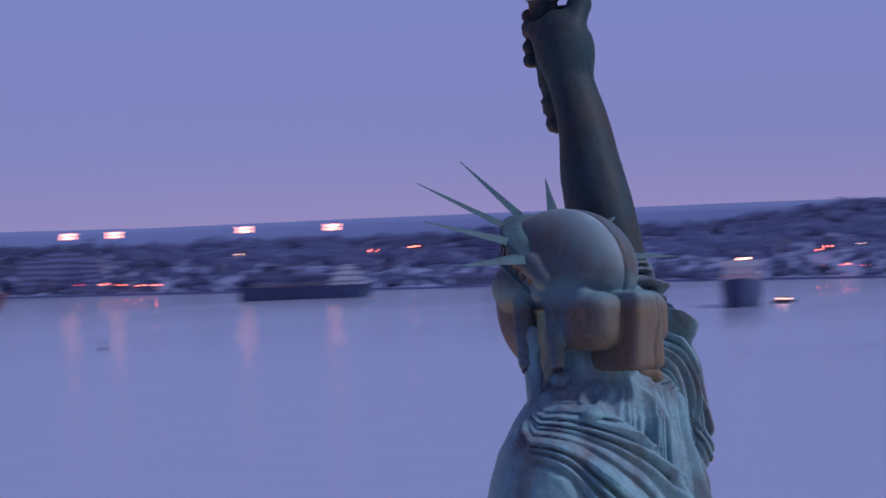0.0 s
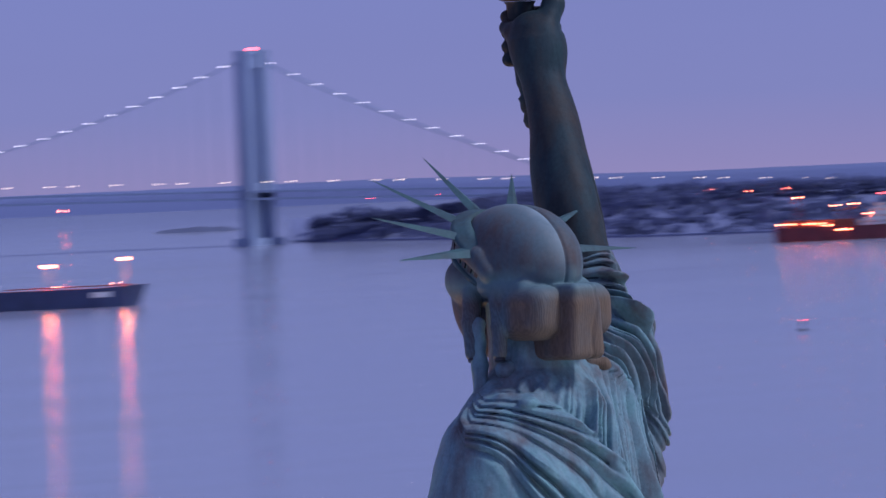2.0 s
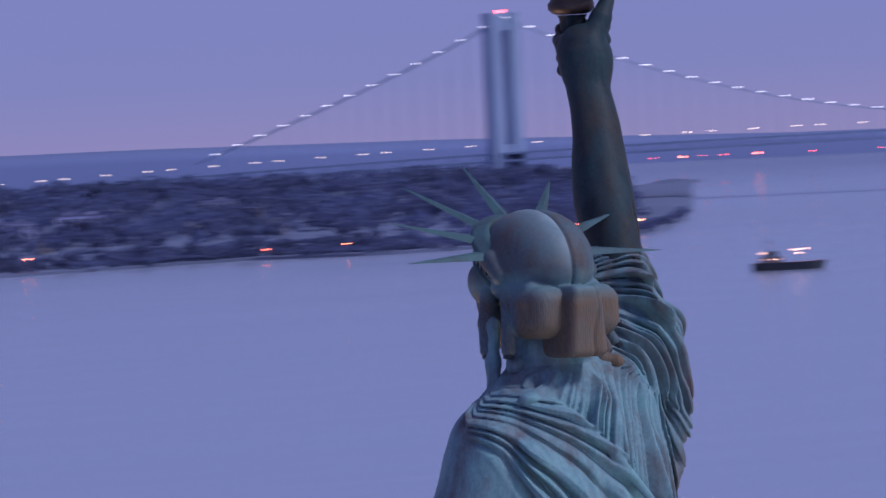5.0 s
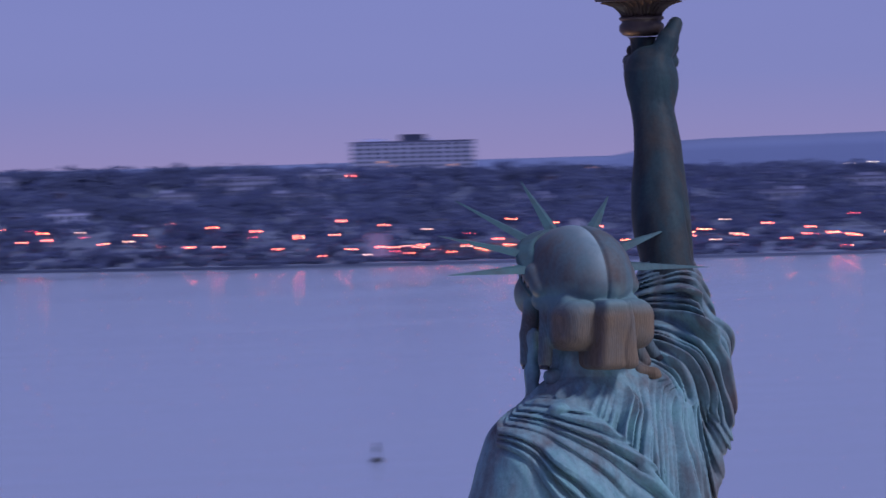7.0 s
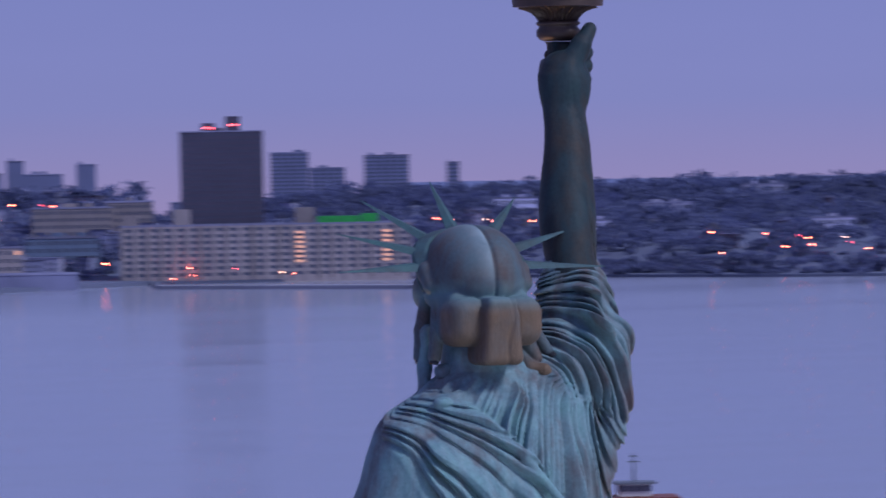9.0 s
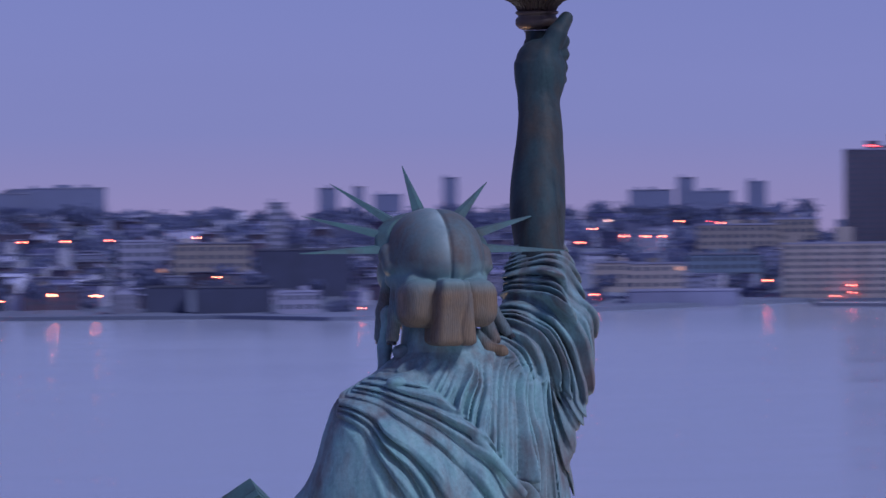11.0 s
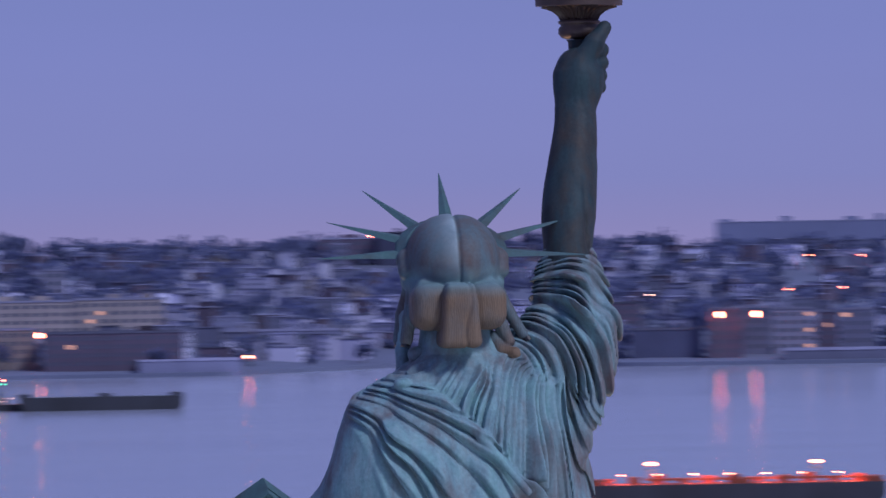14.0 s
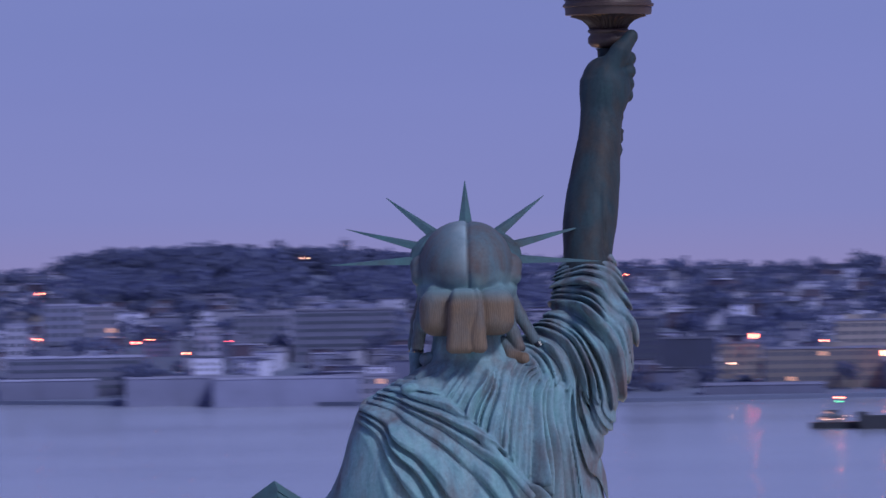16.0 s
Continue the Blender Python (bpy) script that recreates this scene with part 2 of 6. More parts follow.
def mesh_field(field, lo, hi, step):
    """Surface nets: the zero level of a field in a box as vertices and quads."""
    n = [int(math.ceil((b - a) / step)) + 1 for a, b in zip(lo, hi)]
    ax = [lo[i] + step * np.arange(n[i]) for i in range(3)]
    v = np.empty(n, f32)
    w = 8                                              # blocks far from the surface take one value
    for i in range(0, n[0], w):
        jj, kk = np.meshgrid(np.arange(0, n[1], w), np.arange(0, n[2], w), indexing="ij")
        jj, kk = jj.ravel(), kk.ravel()
        mid = np.stack([np.full(jj.size, lo[0] + (i + 3.5) * step), lo[1] + (jj + 3.5) * step, lo[2] + (kk + 3.5) * step], 1)
        far = field(mid)
        act = np.abs(far) < w * step + 0.5
        for j, k, d in zip(jj[~act], kk[~act], far[~act]):
            v[i:i + w, j:j + w, k:k + w] = d
        ja, ka = jj[act], kk[act]
        for c in range(0, len(ja), 120):
            o = [np.array(g).ravel() for g in np.meshgrid(np.arange(w), np.arange(w), np.arange(w), indexing="ij")]
            ii = np.tile(i + o[0], len(ja[c:c + 120]))
            j2 = (ja[c:c + 120, None] + o[1]).ravel()
            k2 = (ka[c:c + 120, None] + o[2]).ravel()
            ok = (ii < n[0]) & (j2 < n[1]) & (k2 < n[2])
            ii, j2, k2 = ii[ok], j2[ok], k2[ok]
            v[ii, j2, k2] = field(np.stack([ax[0][ii], ax[1][j2], ax[2][k2]], 1))
    s = v < 0
    cs = [v[a:n[0] - 1 + a, b:n[1] - 1 + b, c:n[2] - 1 + c] for a in (0, 1) for b in (0, 1) for c in (0, 1)]
    neg = sum((c < 0).astype(np.int8) for c in cs)
    act = (neg > 0) & (neg < 8)
    idx = np.full(act.shape, -1, np.int64)
    cells = np.argwhere(act)
    idx[act] = np.arange(len(cells))
    val = np.stack([c[act] for c in cs], 1)
    corner = np.array([(a, b, c) for a in (0, 1) for b in (0, 1) for c in (0, 1)], float)
    acc, cnt = np.zeros((len(cells), 3)), np.zeros(len(cells))
    for i in range(8):
        for j in range(i + 1, 8):
            if abs(corner[i] - corner[j]).sum() == 1:
                m = (val[:, i] < 0) != (val[:, j] < 0)
                t = val[m, i] / (val[m, i] - val[m, j])
                acc[m] += corner[i] + t[:, None] * (corner[j] - corner[i])
                cnt[m] += 1
    verts = (cells + acc / cnt[:, None]) * step + np.array(lo)
    quads = []
    for k in range(3):
        o = [j for j in range(3) if j != k]
        a = np.take(s, range(n[k] - 1), k)
        b = np.take(s, range(1, n[k]), k)
        e = np.argwhere(a != b)
        e = e[(e[:, o[0]] > 0) & (e[:, o[1]] > 0) & (e[:, o[0]] < n[o[0]] - 1) & (e[:, o[1]] < n[o[1]] - 1)]
        flip = a[tuple(e.T)]
        q = []
        for d0, d1 in ((0, 0), (1, 0), (1, 1), (0, 1)):
            c = e.copy()
            c[:, o[0]] -= d0
            c[:, o[1]] -= d1
            q.append(idx[tuple(c.T)])
        q = np.stack(q, 1)
        if k == 1:
            flip = ~flip
        q[~flip] = q[~flip][:, ::-1]
        quads.append(q)
    quads = np.concatenate(quads)
    return verts, quads[(quads >= 0).all(1)]


LEAN = radians(14)                                     # the left shoulder is drawn back
BODY_Z = [40, 48, 60, 72, 74.7, 76, 76.7, 77.4, 77.9, 78.4, 79.2]
BODY_A = [5.3, 5.2, 4.8, 4.35, 4.0, 3.7, 3.35, 2.8, 2.1, 1.35, 1.0]
BODY_B = [4.5, 4.4, 3.6, 2.6, 2.3, 2.15, 2.0, 1.75, 1.45, 1.15, 0.9]
BODY_X = [0.2, 0.2, 0.2, 0.2, 0.2, 0.25, 0.3, 0.35, 0.3, 0.15, 0.05]
BODY_Y = [-2.0, -2.0, -2.0, -2.1, -2.2, -2.2, -2.2, -2.2, -2.15, -2.1, -2.0]


def ridges(u, seed):
    """Round-backed folds with narrow valleys along the level lines of u; each fold has its own width and height."""
    u = u + 0.24 * np.sin(u * 1.7 + seed) + 0.25 * np.sin(u * 0.73 + 2.1 * seed)
    cell = np.floor(u)
    own = 0.7 + 0.3 * np.sin(cell * 12.9898 + seed) * np.cos(cell * 4.37 + 2 * seed)
    w = u - cell
    skew = w ** (1.0 + 0.45 * np.sin(cell * 7.7 + seed))
    return np.abs(np.sin(np.pi * skew)) * own


def folds(p, sx):
    """Height of the cloth's folds over the body."""
    x, y, z = p[:, 0], p[:, 1], p[:, 2]
    wob = 0.9 * vnoise(p * np.array((0.5, 0.5, 0.35)), 3) + 0.35 * vnoise(p * np.array((1.3, 1.3, 0.8)), 4)
    fade = np.clip(0.5 + 0.75 * vnoise(p * np.array((1.3, 1.3, 0.55)), 8), 0, 1)       # folds swell and die away along their length
    # which cloth lies where
    line = (sx + 1.55) * 0.715 + (z - 77.75) * 0.70                    # the mantle's edge, from shoulder to hip
    mantle = 1 - sstep(-0.05, 0.06, line + 0.05 * wob)
    # mantle folds fan out from the left shoulder
    dx, dz = sx + 3.75, z - 78.15
    ang = np.arctan2(dz, dx)
    um = ang * 7.0 + 0.45 * wob
    sp = np.hypot(dx, dz) / 7.0
    on = sstep(-1.5, -1.2, ang) * sstep(-0.1, -0.35, ang)
    hm = np.minimum(0.58, 1.1 * sp) * (ridges(um, 1.0) * (0.35 + 0.85 * fade) - 0.4) * (0.25 + 0.75 * on) + np.minimum(0.1, 0.25 * sp) * ridges(um * 2.3 + 0.4, 2.0) * on * fade
    hm = hm * (1 - 0.85 * sstep(-1.22, -1.42, ang) * sstep(-2.0, -2.6, sx))
    # fine folds of the gown fall in a fan from the neck
    m = sstep(3.0, 3.8, x)
    gx = sx * (1 - m) + (x - 0.3 * (y + 2.0)) * m
    dx, dz = gx - 1.6, z - 80.7
    ug = np.arctan2(dz, dx) * 16.0 + 0.9 * wob
    sp = np.hypot(dx, dz) / 16.0
    hg = np.minimum(0.5, 2.3 * sp) * (ridges(ug, 3.0) * (0.3 + 0.95 * fade) - 0.4) + np.minimum(0.08, 0.3 * sp) * ridges(ug * 2.0 + 0.3, 5.0)
    hg = hg * (1 - 0.72 * sstep(3.0, 4.2, x))
    # sleeve folds spring from the neck side of the shoulder, arch over it and bend down
    ex, ez = x - 0.95, (z - 77.9) * 0.6                                 # arcs that all spring from one point at the nape
    rad = (ex * ex + ez * ez) / (2 * np.maximum(0.95 * ex - 0.3 * ez, 0.2)) + 0.1 * (y + 1.0)
    us = rad / 0.2 + 0.8 * wob
    hs = (0.72 * (ridges(us, 7.0) * (0.2 + 1.05 * fade) - 0.4) + 0.1 * ridges(us * 2.1 + 0.4, 9.0) * fade) * np.clip(np.hypot(ex, ez) / 2.6, 0.15, 1)
    hs = hs * (0.35 + 0.65 * sstep(5.1, 4.3, x)) * (0.35 + 0.65 * sstep(0.9, 0.0, y))
    hs = hs * (0.45 + 0.55 * sstep(81.3, 80.3, z))
    sleeve = sstep(1.3, 2.0, x) * sstep(76.7, 77.9, z + 0.45 * (x - 3.6))
    h = hg * (1 - sleeve) + hs * sleeve
    h = h * (1 - mantle) + (hm + 0.13) * mantle
    low = sstep(79.2, 78.4, z) + sleeve
    throat = sstep(1.2, 1.9, np.sqrt((x - 0.1) ** 2 + (y + 2.2) ** 2))
    return h * np.clip(low, 0, 1) * throat * sstep(81.75, 81.45, z)


def torso(p):
    x, y, z = p[:, 0], p[:, 1], p[:, 2]
    a, b = np.interp(z, BODY_Z, BODY_A), np.interp(z, BODY_Z, BODY_B)
    cx, cy = np.interp(z, BODY_Z, BODY_X), np.interp(z, BODY_Z, BODY_Y)
    s, c = math.sin(LEAN), math.cos(LEAN)
    u, v = (x - cx) * c + (y - cy) * s, -(x - cx) * s + (y - cy) * c
    k0 = np.sqrt((u / a) ** 2 + (v / b) ** 2)
    k1 = np.sqrt((u / a ** 2) ** 2 + (v / b ** 2) ** 2) + 1e-6
    d = k0 * (k0 - 1) / k1 * 0.9
    th = np.arctan2(u / a, -v / b)
    sx = np.sin(np.clip(th, -1.57, 1.57)) * a + np.where(np.abs(th) > 1.57, (np.abs(th) - 1.57) * a * np.sign(th), 0) + cx
    # the raised shoulder with its wide sleeve, and the sleeve's hanging hem
    sl = tube(p, [(1.9, -1.65, 77.5, 1.48), (3.2, -0.75, 78.4, 1.42), (3.75, -0.2, 79.3, 1.33), (3.8, 0.0, 80.5, 1.02), (3.8, 0.1, 81.55, 0.74)], 0.5)
    hem = tube(p, [(4.35, -0.9, 79.0, 0.85), (4.42, -1.2, 78.0, 0.62), (4.3, -1.7, 77.3, 0.42), (4.1, -2.2, 76.5, 0.25), (3.9, -2.6, 75.2, 0.1)], 0.5)
    arm_l = tube(p, [(-2.45, -2.75, 76.35, 0.95), (-3.0, -2.6, 74.3, 0.95), (-4.5, -1.9, 72.6, 0.85)], 0.3)
    neck = tube(p, [(0.0, -1.75, 80.6, 1.08), (0.05, -2.0, 78.6, 1.05), (0.1, -2.2, 77.4, 1.25)], 0.3)
    d = smin(d, sl, 0.7)
    d = smin(d, hem, 0.5)
    d = smin(d, arm_l, 0.5)
    near = np.abs(d) < 0.8
    if near.any():
        d[near] -= folds(p[near], sx[near])
    d = smin(d, neck, 0.16)
    # a rolled edge along the top of the mantle, the brooch knot and the neckline
    roll = tube(p, [(-2.35, -2.6, 77.55, 0.1), (-2.1, -3.1, 77.68, 0.14), (-1.55, -3.65, 77.62, 0.17), (-0.6, -4.15, 76.95, 0.14), (0.5, -4.5, 75.9, 0.13), (1.9, -4.55, 74.2, 0.12)], 0.1)
    d = smin(d, roll, 0.12)
    d = smin(d, egg(p, (-1.79, -3.82, 77.55), (0.3, 0.24, 0.17)), 0.06)
    d = smin(d, egg(p, (-2.3, -2.5, 77.5), (0.2, 0.24, 0.14)), 0.06)
    d = smin(d, tube(p, [(-2.2, -2.2, 77.5, 0.12), (-1.9, -2.6, 77.75, 0.12), (-1.0, -3.3, 77.75, 0.1), (0.1, -3.7, 77.3, 0.08)], 0.1), 0.08)
    return d


def head(p):
    q = p.copy()
    q[:, 0] = np.abs(q[:, 0])
    # the hair, parted down the middle
    d = egg(q, (0.2, -1.72, 81.22), (1.27, 1.78, 1.44), 12)
    d = d - 0.035 * np.exp(-(np.minimum(p[:, 0] - 0.03, 0) / 0.35) ** 2) * (p[:, 0] < 0.03) + 0.045 * np.exp(-((p[:, 0] - 0.07) / 0.05) ** 2)
    # the face below the diadem
    d = smin(d, egg(p, (0, -0.75, 80.4), (1.2, 1.15, 1.75)), 0.15)
    d = smin(d, egg(q, (1.1, -0.85, 80.75), (0.42, 0.72, 0.62)), 0.1)
    # side rolls of hair above the ears and the band under the skull
    d = smin(d, tube(q, [(1.32, -1.15, 81.55, 0.3), (1.42, -1.75, 81.3, 0.3), (1.45, -2.1, 80.95, 0.26)], 0.1), 0.08)
    d = smin(d, tube(q, [(1.25, -1.9, 80.6, 0.33), (1.05, -2.6, 80.35, 0.33)], 0.2), 0.1)
    # the chignon: two side lobes and the longer middle one
    d = smin(d, brick(q, (0.84, -3.0, 79.86), (0.62, 0.9, 0.72), 0.5), 0.04)
    flare = p.copy()
    flare[:, 0] = (flare[:, 0] + 0.02) * (1 + 0.16 * (p[:, 2] - 79.4))
    mid = smin(brick(flare, (0.0, -3.35, 80.15), (0.54, 0.95, 0.44), 0.2), brick(flare, (0.0, -3.4, 79.42), (0.58, 0.92, 0.82), 0.22), 0.12)
    mid = mid + 0.05 * np.exp(-((p[:, 0] - 0.2 - 0.1 * np.sin(p[:, 2] * 3)) / 0.07) ** 2)
    d = smin(d, mid, 0.03)
    d = smin(d, brick(q, (0.5, -2.6, 80.46), (0.75, 0.6, 0.26), 0.25), 0.1)
    # ringlets: (left) one in front of the ear, one behind; (right) two that lie on the shoulder
    d = smin(d, tube(p, [(-1.25, -1.2, 80.4, 0.26), (-1.5, -1.4, 79.6, 0.24), (-1.66, -1.6, 78.85, 0.2)], 0.1), 0.05)
    d = smin(d, tube(p, [(-1.28, -2.2, 80.3, 0.22), (-1.42, -2.4, 79.5, 0.21), (-1.54, -2.5, 78.85, 0.2)], 0.1), 0.04)
    d = smin(d, tube(p, [(1.25, -2.0, 80.5, 0.24), (1.65, -2.1, 79.7, 0.19), (2.1, -2.25, 78.95, 0.17)], 0.1), 0.05)
    d = smin(d, tube(p, [(1.2, -2.3, 79.9, 0.22), (1.42, -2.45, 79.2, 0.2), (1.62, -2.6, 78.75, 0.18)], 0.1), 0.05)
    d = smin(d, tube(p, [(1.1, -2.4, 78.9, 0.2), (1.35, -2.7, 78.5, 0.2), (1.75, -2.9, 78.4, 0.17), (1.95, -2.9, 78.25, 0.12)], 0.1), 0.05)
    # strands
    st = 0.003 * np.sin((p[:, 0] * 0.9 + p[:, 1] * 0.45) * 42 + 1.2 * np.sin(p[:, 2] * 2.5)) * sstep(80.7, 80.3, p[:, 2]) * sstep(-2.2, -2.6, p[:, 1])
    return d - st


def tress(p):
    d = tube(p, [(-1.45, -1.6, 79.6, 0.2), (-1.58, -1.75, 78.6, 0.19), (-1.64, -1.85, 77.3, 0.24)], 0.2)
    d = smin(d, egg(p, (-1.22, -2.35, 78.4), (0.28, 0.26, 0.26)), 0.05)
    return d - 0.015 * np.sin(p[:, 2] * 9 + p[:, 0] * 14)


ARM_Z = [80.4, 81.7, 82.6, 83.4, 84.2, 84.8, 85.4, 86.0, 86.6, 87.2]
ARM_X = [3.75, 3.82, 3.9, 4.0, 4.11, 4.2, 4.28, 4.32, 4.4, 4.45]
ARM_Y = [-0.3, 0.15, 0.58, 0.88, 1.12, 1.27, 1.55, 1.8, 2.05, 2.2]
ARM_A = [0.74, 0.76, 0.86, 0.84, 0.78, 0.72, 0.66, 0.64, 0.66, 0.6]
ARM_B = [0.7, 0.78, 0.86, 0.8, 0.68, 0.6, 0.55, 0.52, 0.55, 0.5]


def gentle(z, zs, vs):
    """Smooth interpolation of a table."""
    g = np.linspace(zs[0], zs[-1], 200)
    v = np.interp(g, zs, vs)
    k = np.ones(25) / 25
    v = np.convolve(np.pad(v, 12, mode="edge"), k, "valid")
    return np.interp(z, g, v)


def arm(p):
    x, y, z = p[:, 0], p[:, 1], p[:, 2]
    zz = z - 0.28 * (y - np.interp(z, ARM_Z, ARM_Y)) * -1.0
    ax, ay = gentle(zz, ARM_Z, ARM_A), gentle(zz, ARM_Z, ARM_B)
    k = np.sqrt(((x - gentle(zz, ARM_Z, ARM_X)) / ax) ** 2 + ((y - gentle(zz, ARM_Z, ARM_Y)) / ay) ** 2)
    d = (k - 1) * np.minimum(ax, ay) * 0.9
    d = np.maximum(d, z - 87.0)
    # elbow crease on the outer side
    d = d + 0.07 * np.exp(-((x - 4.33) / 0.05) ** 2) * sstep(84.2, 82.2, z) * sstep(81.4, 82.0, z)
    # palm, back of the fist, four fingers round the handle, thumb up along it
    d = smin(d, egg(p, (4.5, 2.1, 86.85), (0.74, 0.72, 0.92), -15), 0.35)
    d = smin(d, egg(p, (4.42, 2.25, 87.15), (0.55, 0.6, 0.62), -15), 0.3)
    for i, (fz, fx) in enumerate(((87.75, 0.42), (87.35, 0.4), (86.95, 0.3), (86.6, 0.22))):
        d = smin(d, tube(p, [(4.75, 1.9 + 0.1 * i, fz - 0.12, 0.25), (5.02 + fx * 0.5, 2.3, fz, 0.23), (4.95 + fx * 0.5, 2.95, fz - 0.02, 0.22), (4.5, 3.3, fz - 0.05, 0.2)], 0.06), 0.07)
    d = smin(d, tube(p, [(4.15, 2.2, 86.9, 0.3), (4.2, 2.7, 87.25, 0.26), (4.3, 3.1, 87.4, 0.22)], 0.15), 0.12)
    d = smin(d, tube(p, [(4.45, 1.85, 87.25, 0.34), (4.95, 1.95, 87.95, 0.29), (5.33, 2.15, 88.45, 0.22)], 0.15), 0.15)
    return d + 0.01 * vnoise(p * 2.0, 21)


def lathe(profile, n, c):
    """A turned body about a vertical axis: (radius, height) stations."""
    v = [(c[0] + r * math.cos(2 * math.pi * i / n), c[1] + r * math.sin(2 * math.pi * i / n), c[2] + h) for r, h in profile for i in range(n)]
    q = [(j * n + i, j * n + (i + 1) % n, (j + 1) * n + (i + 1) % n, (j + 1) * n + i) for j in range(len(profile) - 1) for i in range(n)]
    return np.array(v), q


class Pile:
    """Collects vertices, faces and materials of one mesh."""

    def __init__(self):
        self.v, self.f, self.m, self.n, self.smooth = [], [], [], 0, []

    def add(self, verts, faces, mat=0, smooth=False):
        self.v.extend(verts.tolist() if isinstance(verts, np.ndarray) else map(tuple, verts))
        if isinstance(faces, np.ndarray):
            self.f.extend((faces + self.n).tolist())
        else:
            self.f.extend(tuple(int(i) + self.n for i in f) for f in faces)
        self.m.extend([mat] * len(faces))
        self.smooth.extend([smooth] * len(faces))
        self.n += len(verts)

    def box(self, c, s, mat=0, m=None):
        o = [Vector((c[0] + a * s[0] / 2, c[1] + b * s[1] / 2, c[2] + d * s[2] / 2)) for a in (-1, 1) for b in (-1, 1) for d in (-1, 1)]
        if m is not None:
            o = [m @ p for p in o]
        self.add(o, [(0, 1, 3, 2), (4, 6, 7, 5), (0, 4, 5, 1), (2, 3, 7, 6), (0, 2, 6, 4), (1, 5, 7, 3)], mat)

    def mesh(self, name, mats):
        me = bpy.data.meshes.new(name)
        me.from_pydata(self.v, [], self.f)
        for m in mats:
            me.materials.append(m)
        me.polygons.foreach_set("material_index", self.m)
        me.polygons.foreach_set("use_smooth", self.smooth)
        me.update()
        return me


statue = Pile()
for field, lo, hi, step, mat in (
    (torso, (-6.2, -5.6, 73.0), (6.0, 0.3, 82.0), 0.04, 0),
    (torso, (-6.2, 0.2, 73.0), (6.0, 1.8, 82.0), 0.09, 0),
    (torso, (-7.2, -8.0, 47.5), (7.2, 4.0, 73.1), 0.22, 0),
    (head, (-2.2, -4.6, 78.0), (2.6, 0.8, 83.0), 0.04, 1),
    (tress, (-2.8, -3.2, 76.6), (-0.3, -0.7, 80.0), 0.06, 0),
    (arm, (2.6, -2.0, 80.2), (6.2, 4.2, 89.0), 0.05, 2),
):
    vv, qq = mesh_field(field, lo, hi, step)
    statue.add(vv, qq, mat, True)

# the diadem: a tilted crown plate round the brow with windows under its rim and seven rays
CROWN = Vector((0.0, -1.5, 81.55))
TILT = math.atan2(0.585, 0.81)
CM = Matrix.Translation(CROWN) @ Matrix.Rotation(TILT, 4, "X")        # local x right, y to the brow's top, z up the normal


def crown_ring(prof, a0, a1, n, mat, smooth=True):
    vs, fs = [], []
    for i in range(n + 1):
        a = radians(a0 + (a1 - a0) * i / n)
        for r, h in prof:
            vs.append(CM @ Vector((r * math.sin(a), r * math.cos(a), h)))
    k = len(prof)
    for i in range(n):
        for j in range(k):
            fs.append((i * k + j, i * k + (j + 1) % k, (i + 1) * k + (j + 1) % k, (i + 1) * k + j))
    fs.append(tuple(range(k))[::-1])
    fs.append(tuple(n * k + j for j in range(k)))
    statue.add(vs, fs, mat, smooth)


crown_ring([(1.30, 0.34), (1.45, 0.2), (1.66, 0.09), (1.74, 0.02), (1.74, -0.07), (1.62, -0.12), (1.4, -0.1), (1.2, -0.1)], -104, 104, 60, 3)
crown_ring([(1.62, -0.1), (1.58, -0.2), (1.42, -0.66), (1.36, -0.72), (1.2, -0.7), (1.2, -0.1)], -112, 112, 60, 3)
crown_ring([(1.40, -0.6), (1.5, -0.66), (1.46, -0.78), (1.33, -0.76)], -116, 116, 60, 3)
for i in range(25):                                                   # window openings with their mullions
    a = radians(-108 + 9.0 * i)
    m = CM @ Matrix.Rotation(-a, 4, "Z") @ Matrix.Translation((0, 1.53, -0.38)) @ Matrix.Rotation(radians(-18), 4, "X")
    statue.box((0, 0, 0), (0.115, 0.06, 0.33), 5, m)
for a, ln in ((0, 4.15), (37, 4.1), (-37, 4.1), (66.5, 4.05), (-66.5, 4.05), (94, 4.2), (-94, 4.2)):
    m = CM @ Matrix.Rotation(-radians(a), 4, "Z")
    w, t = 0.24, 0.1
    r0 = 1.55
    vs = [m @ Vector(c) for c in ((w, r0, 0), (0, r0, t), (-w, r0, 0), (0, r0, -t), (0.012, ln, 0), (0, ln, 0.01), (-0.012, ln, 0), (0, ln, -0.01))]
    statue.add(vs, [(0, 1, 5, 4), (1, 2, 6, 5), (2, 3, 7, 6), (3, 0, 4, 7), (4, 5, 6, 7), (3, 2, 1, 0)], 3)
# dark caps on the ringlets paint the shade inside their hollow ends
for c, d, r in (((-1.57, -2.53, 78.68), (-0.12, -0.1, -0.65), 0.15), ((-1.69, -1.64, 78.68), (-0.15, -0.2, -0.7), 0.14), ((2.22, -2.3, 78.78), (0.45, -0.15, -0.75), 0.15)):
    rot = Vector(d).to_track_quat("Z", "Y").to_matrix().to_4x4()
    m = Matrix.Translation(c) @ rot
    vs = [m @ Vector((r * math.cos(i * math.pi / 6), r * math.sin(i * math.pi / 6), h)) for h in (-0.1, 0.03) for i in range(12)]
    statue.add(vs, [(i, (i + 1) % 12, 12 + (i + 1) % 12, 12 + i) for i in range(12)] + [tuple(range(12, 24))], 5)

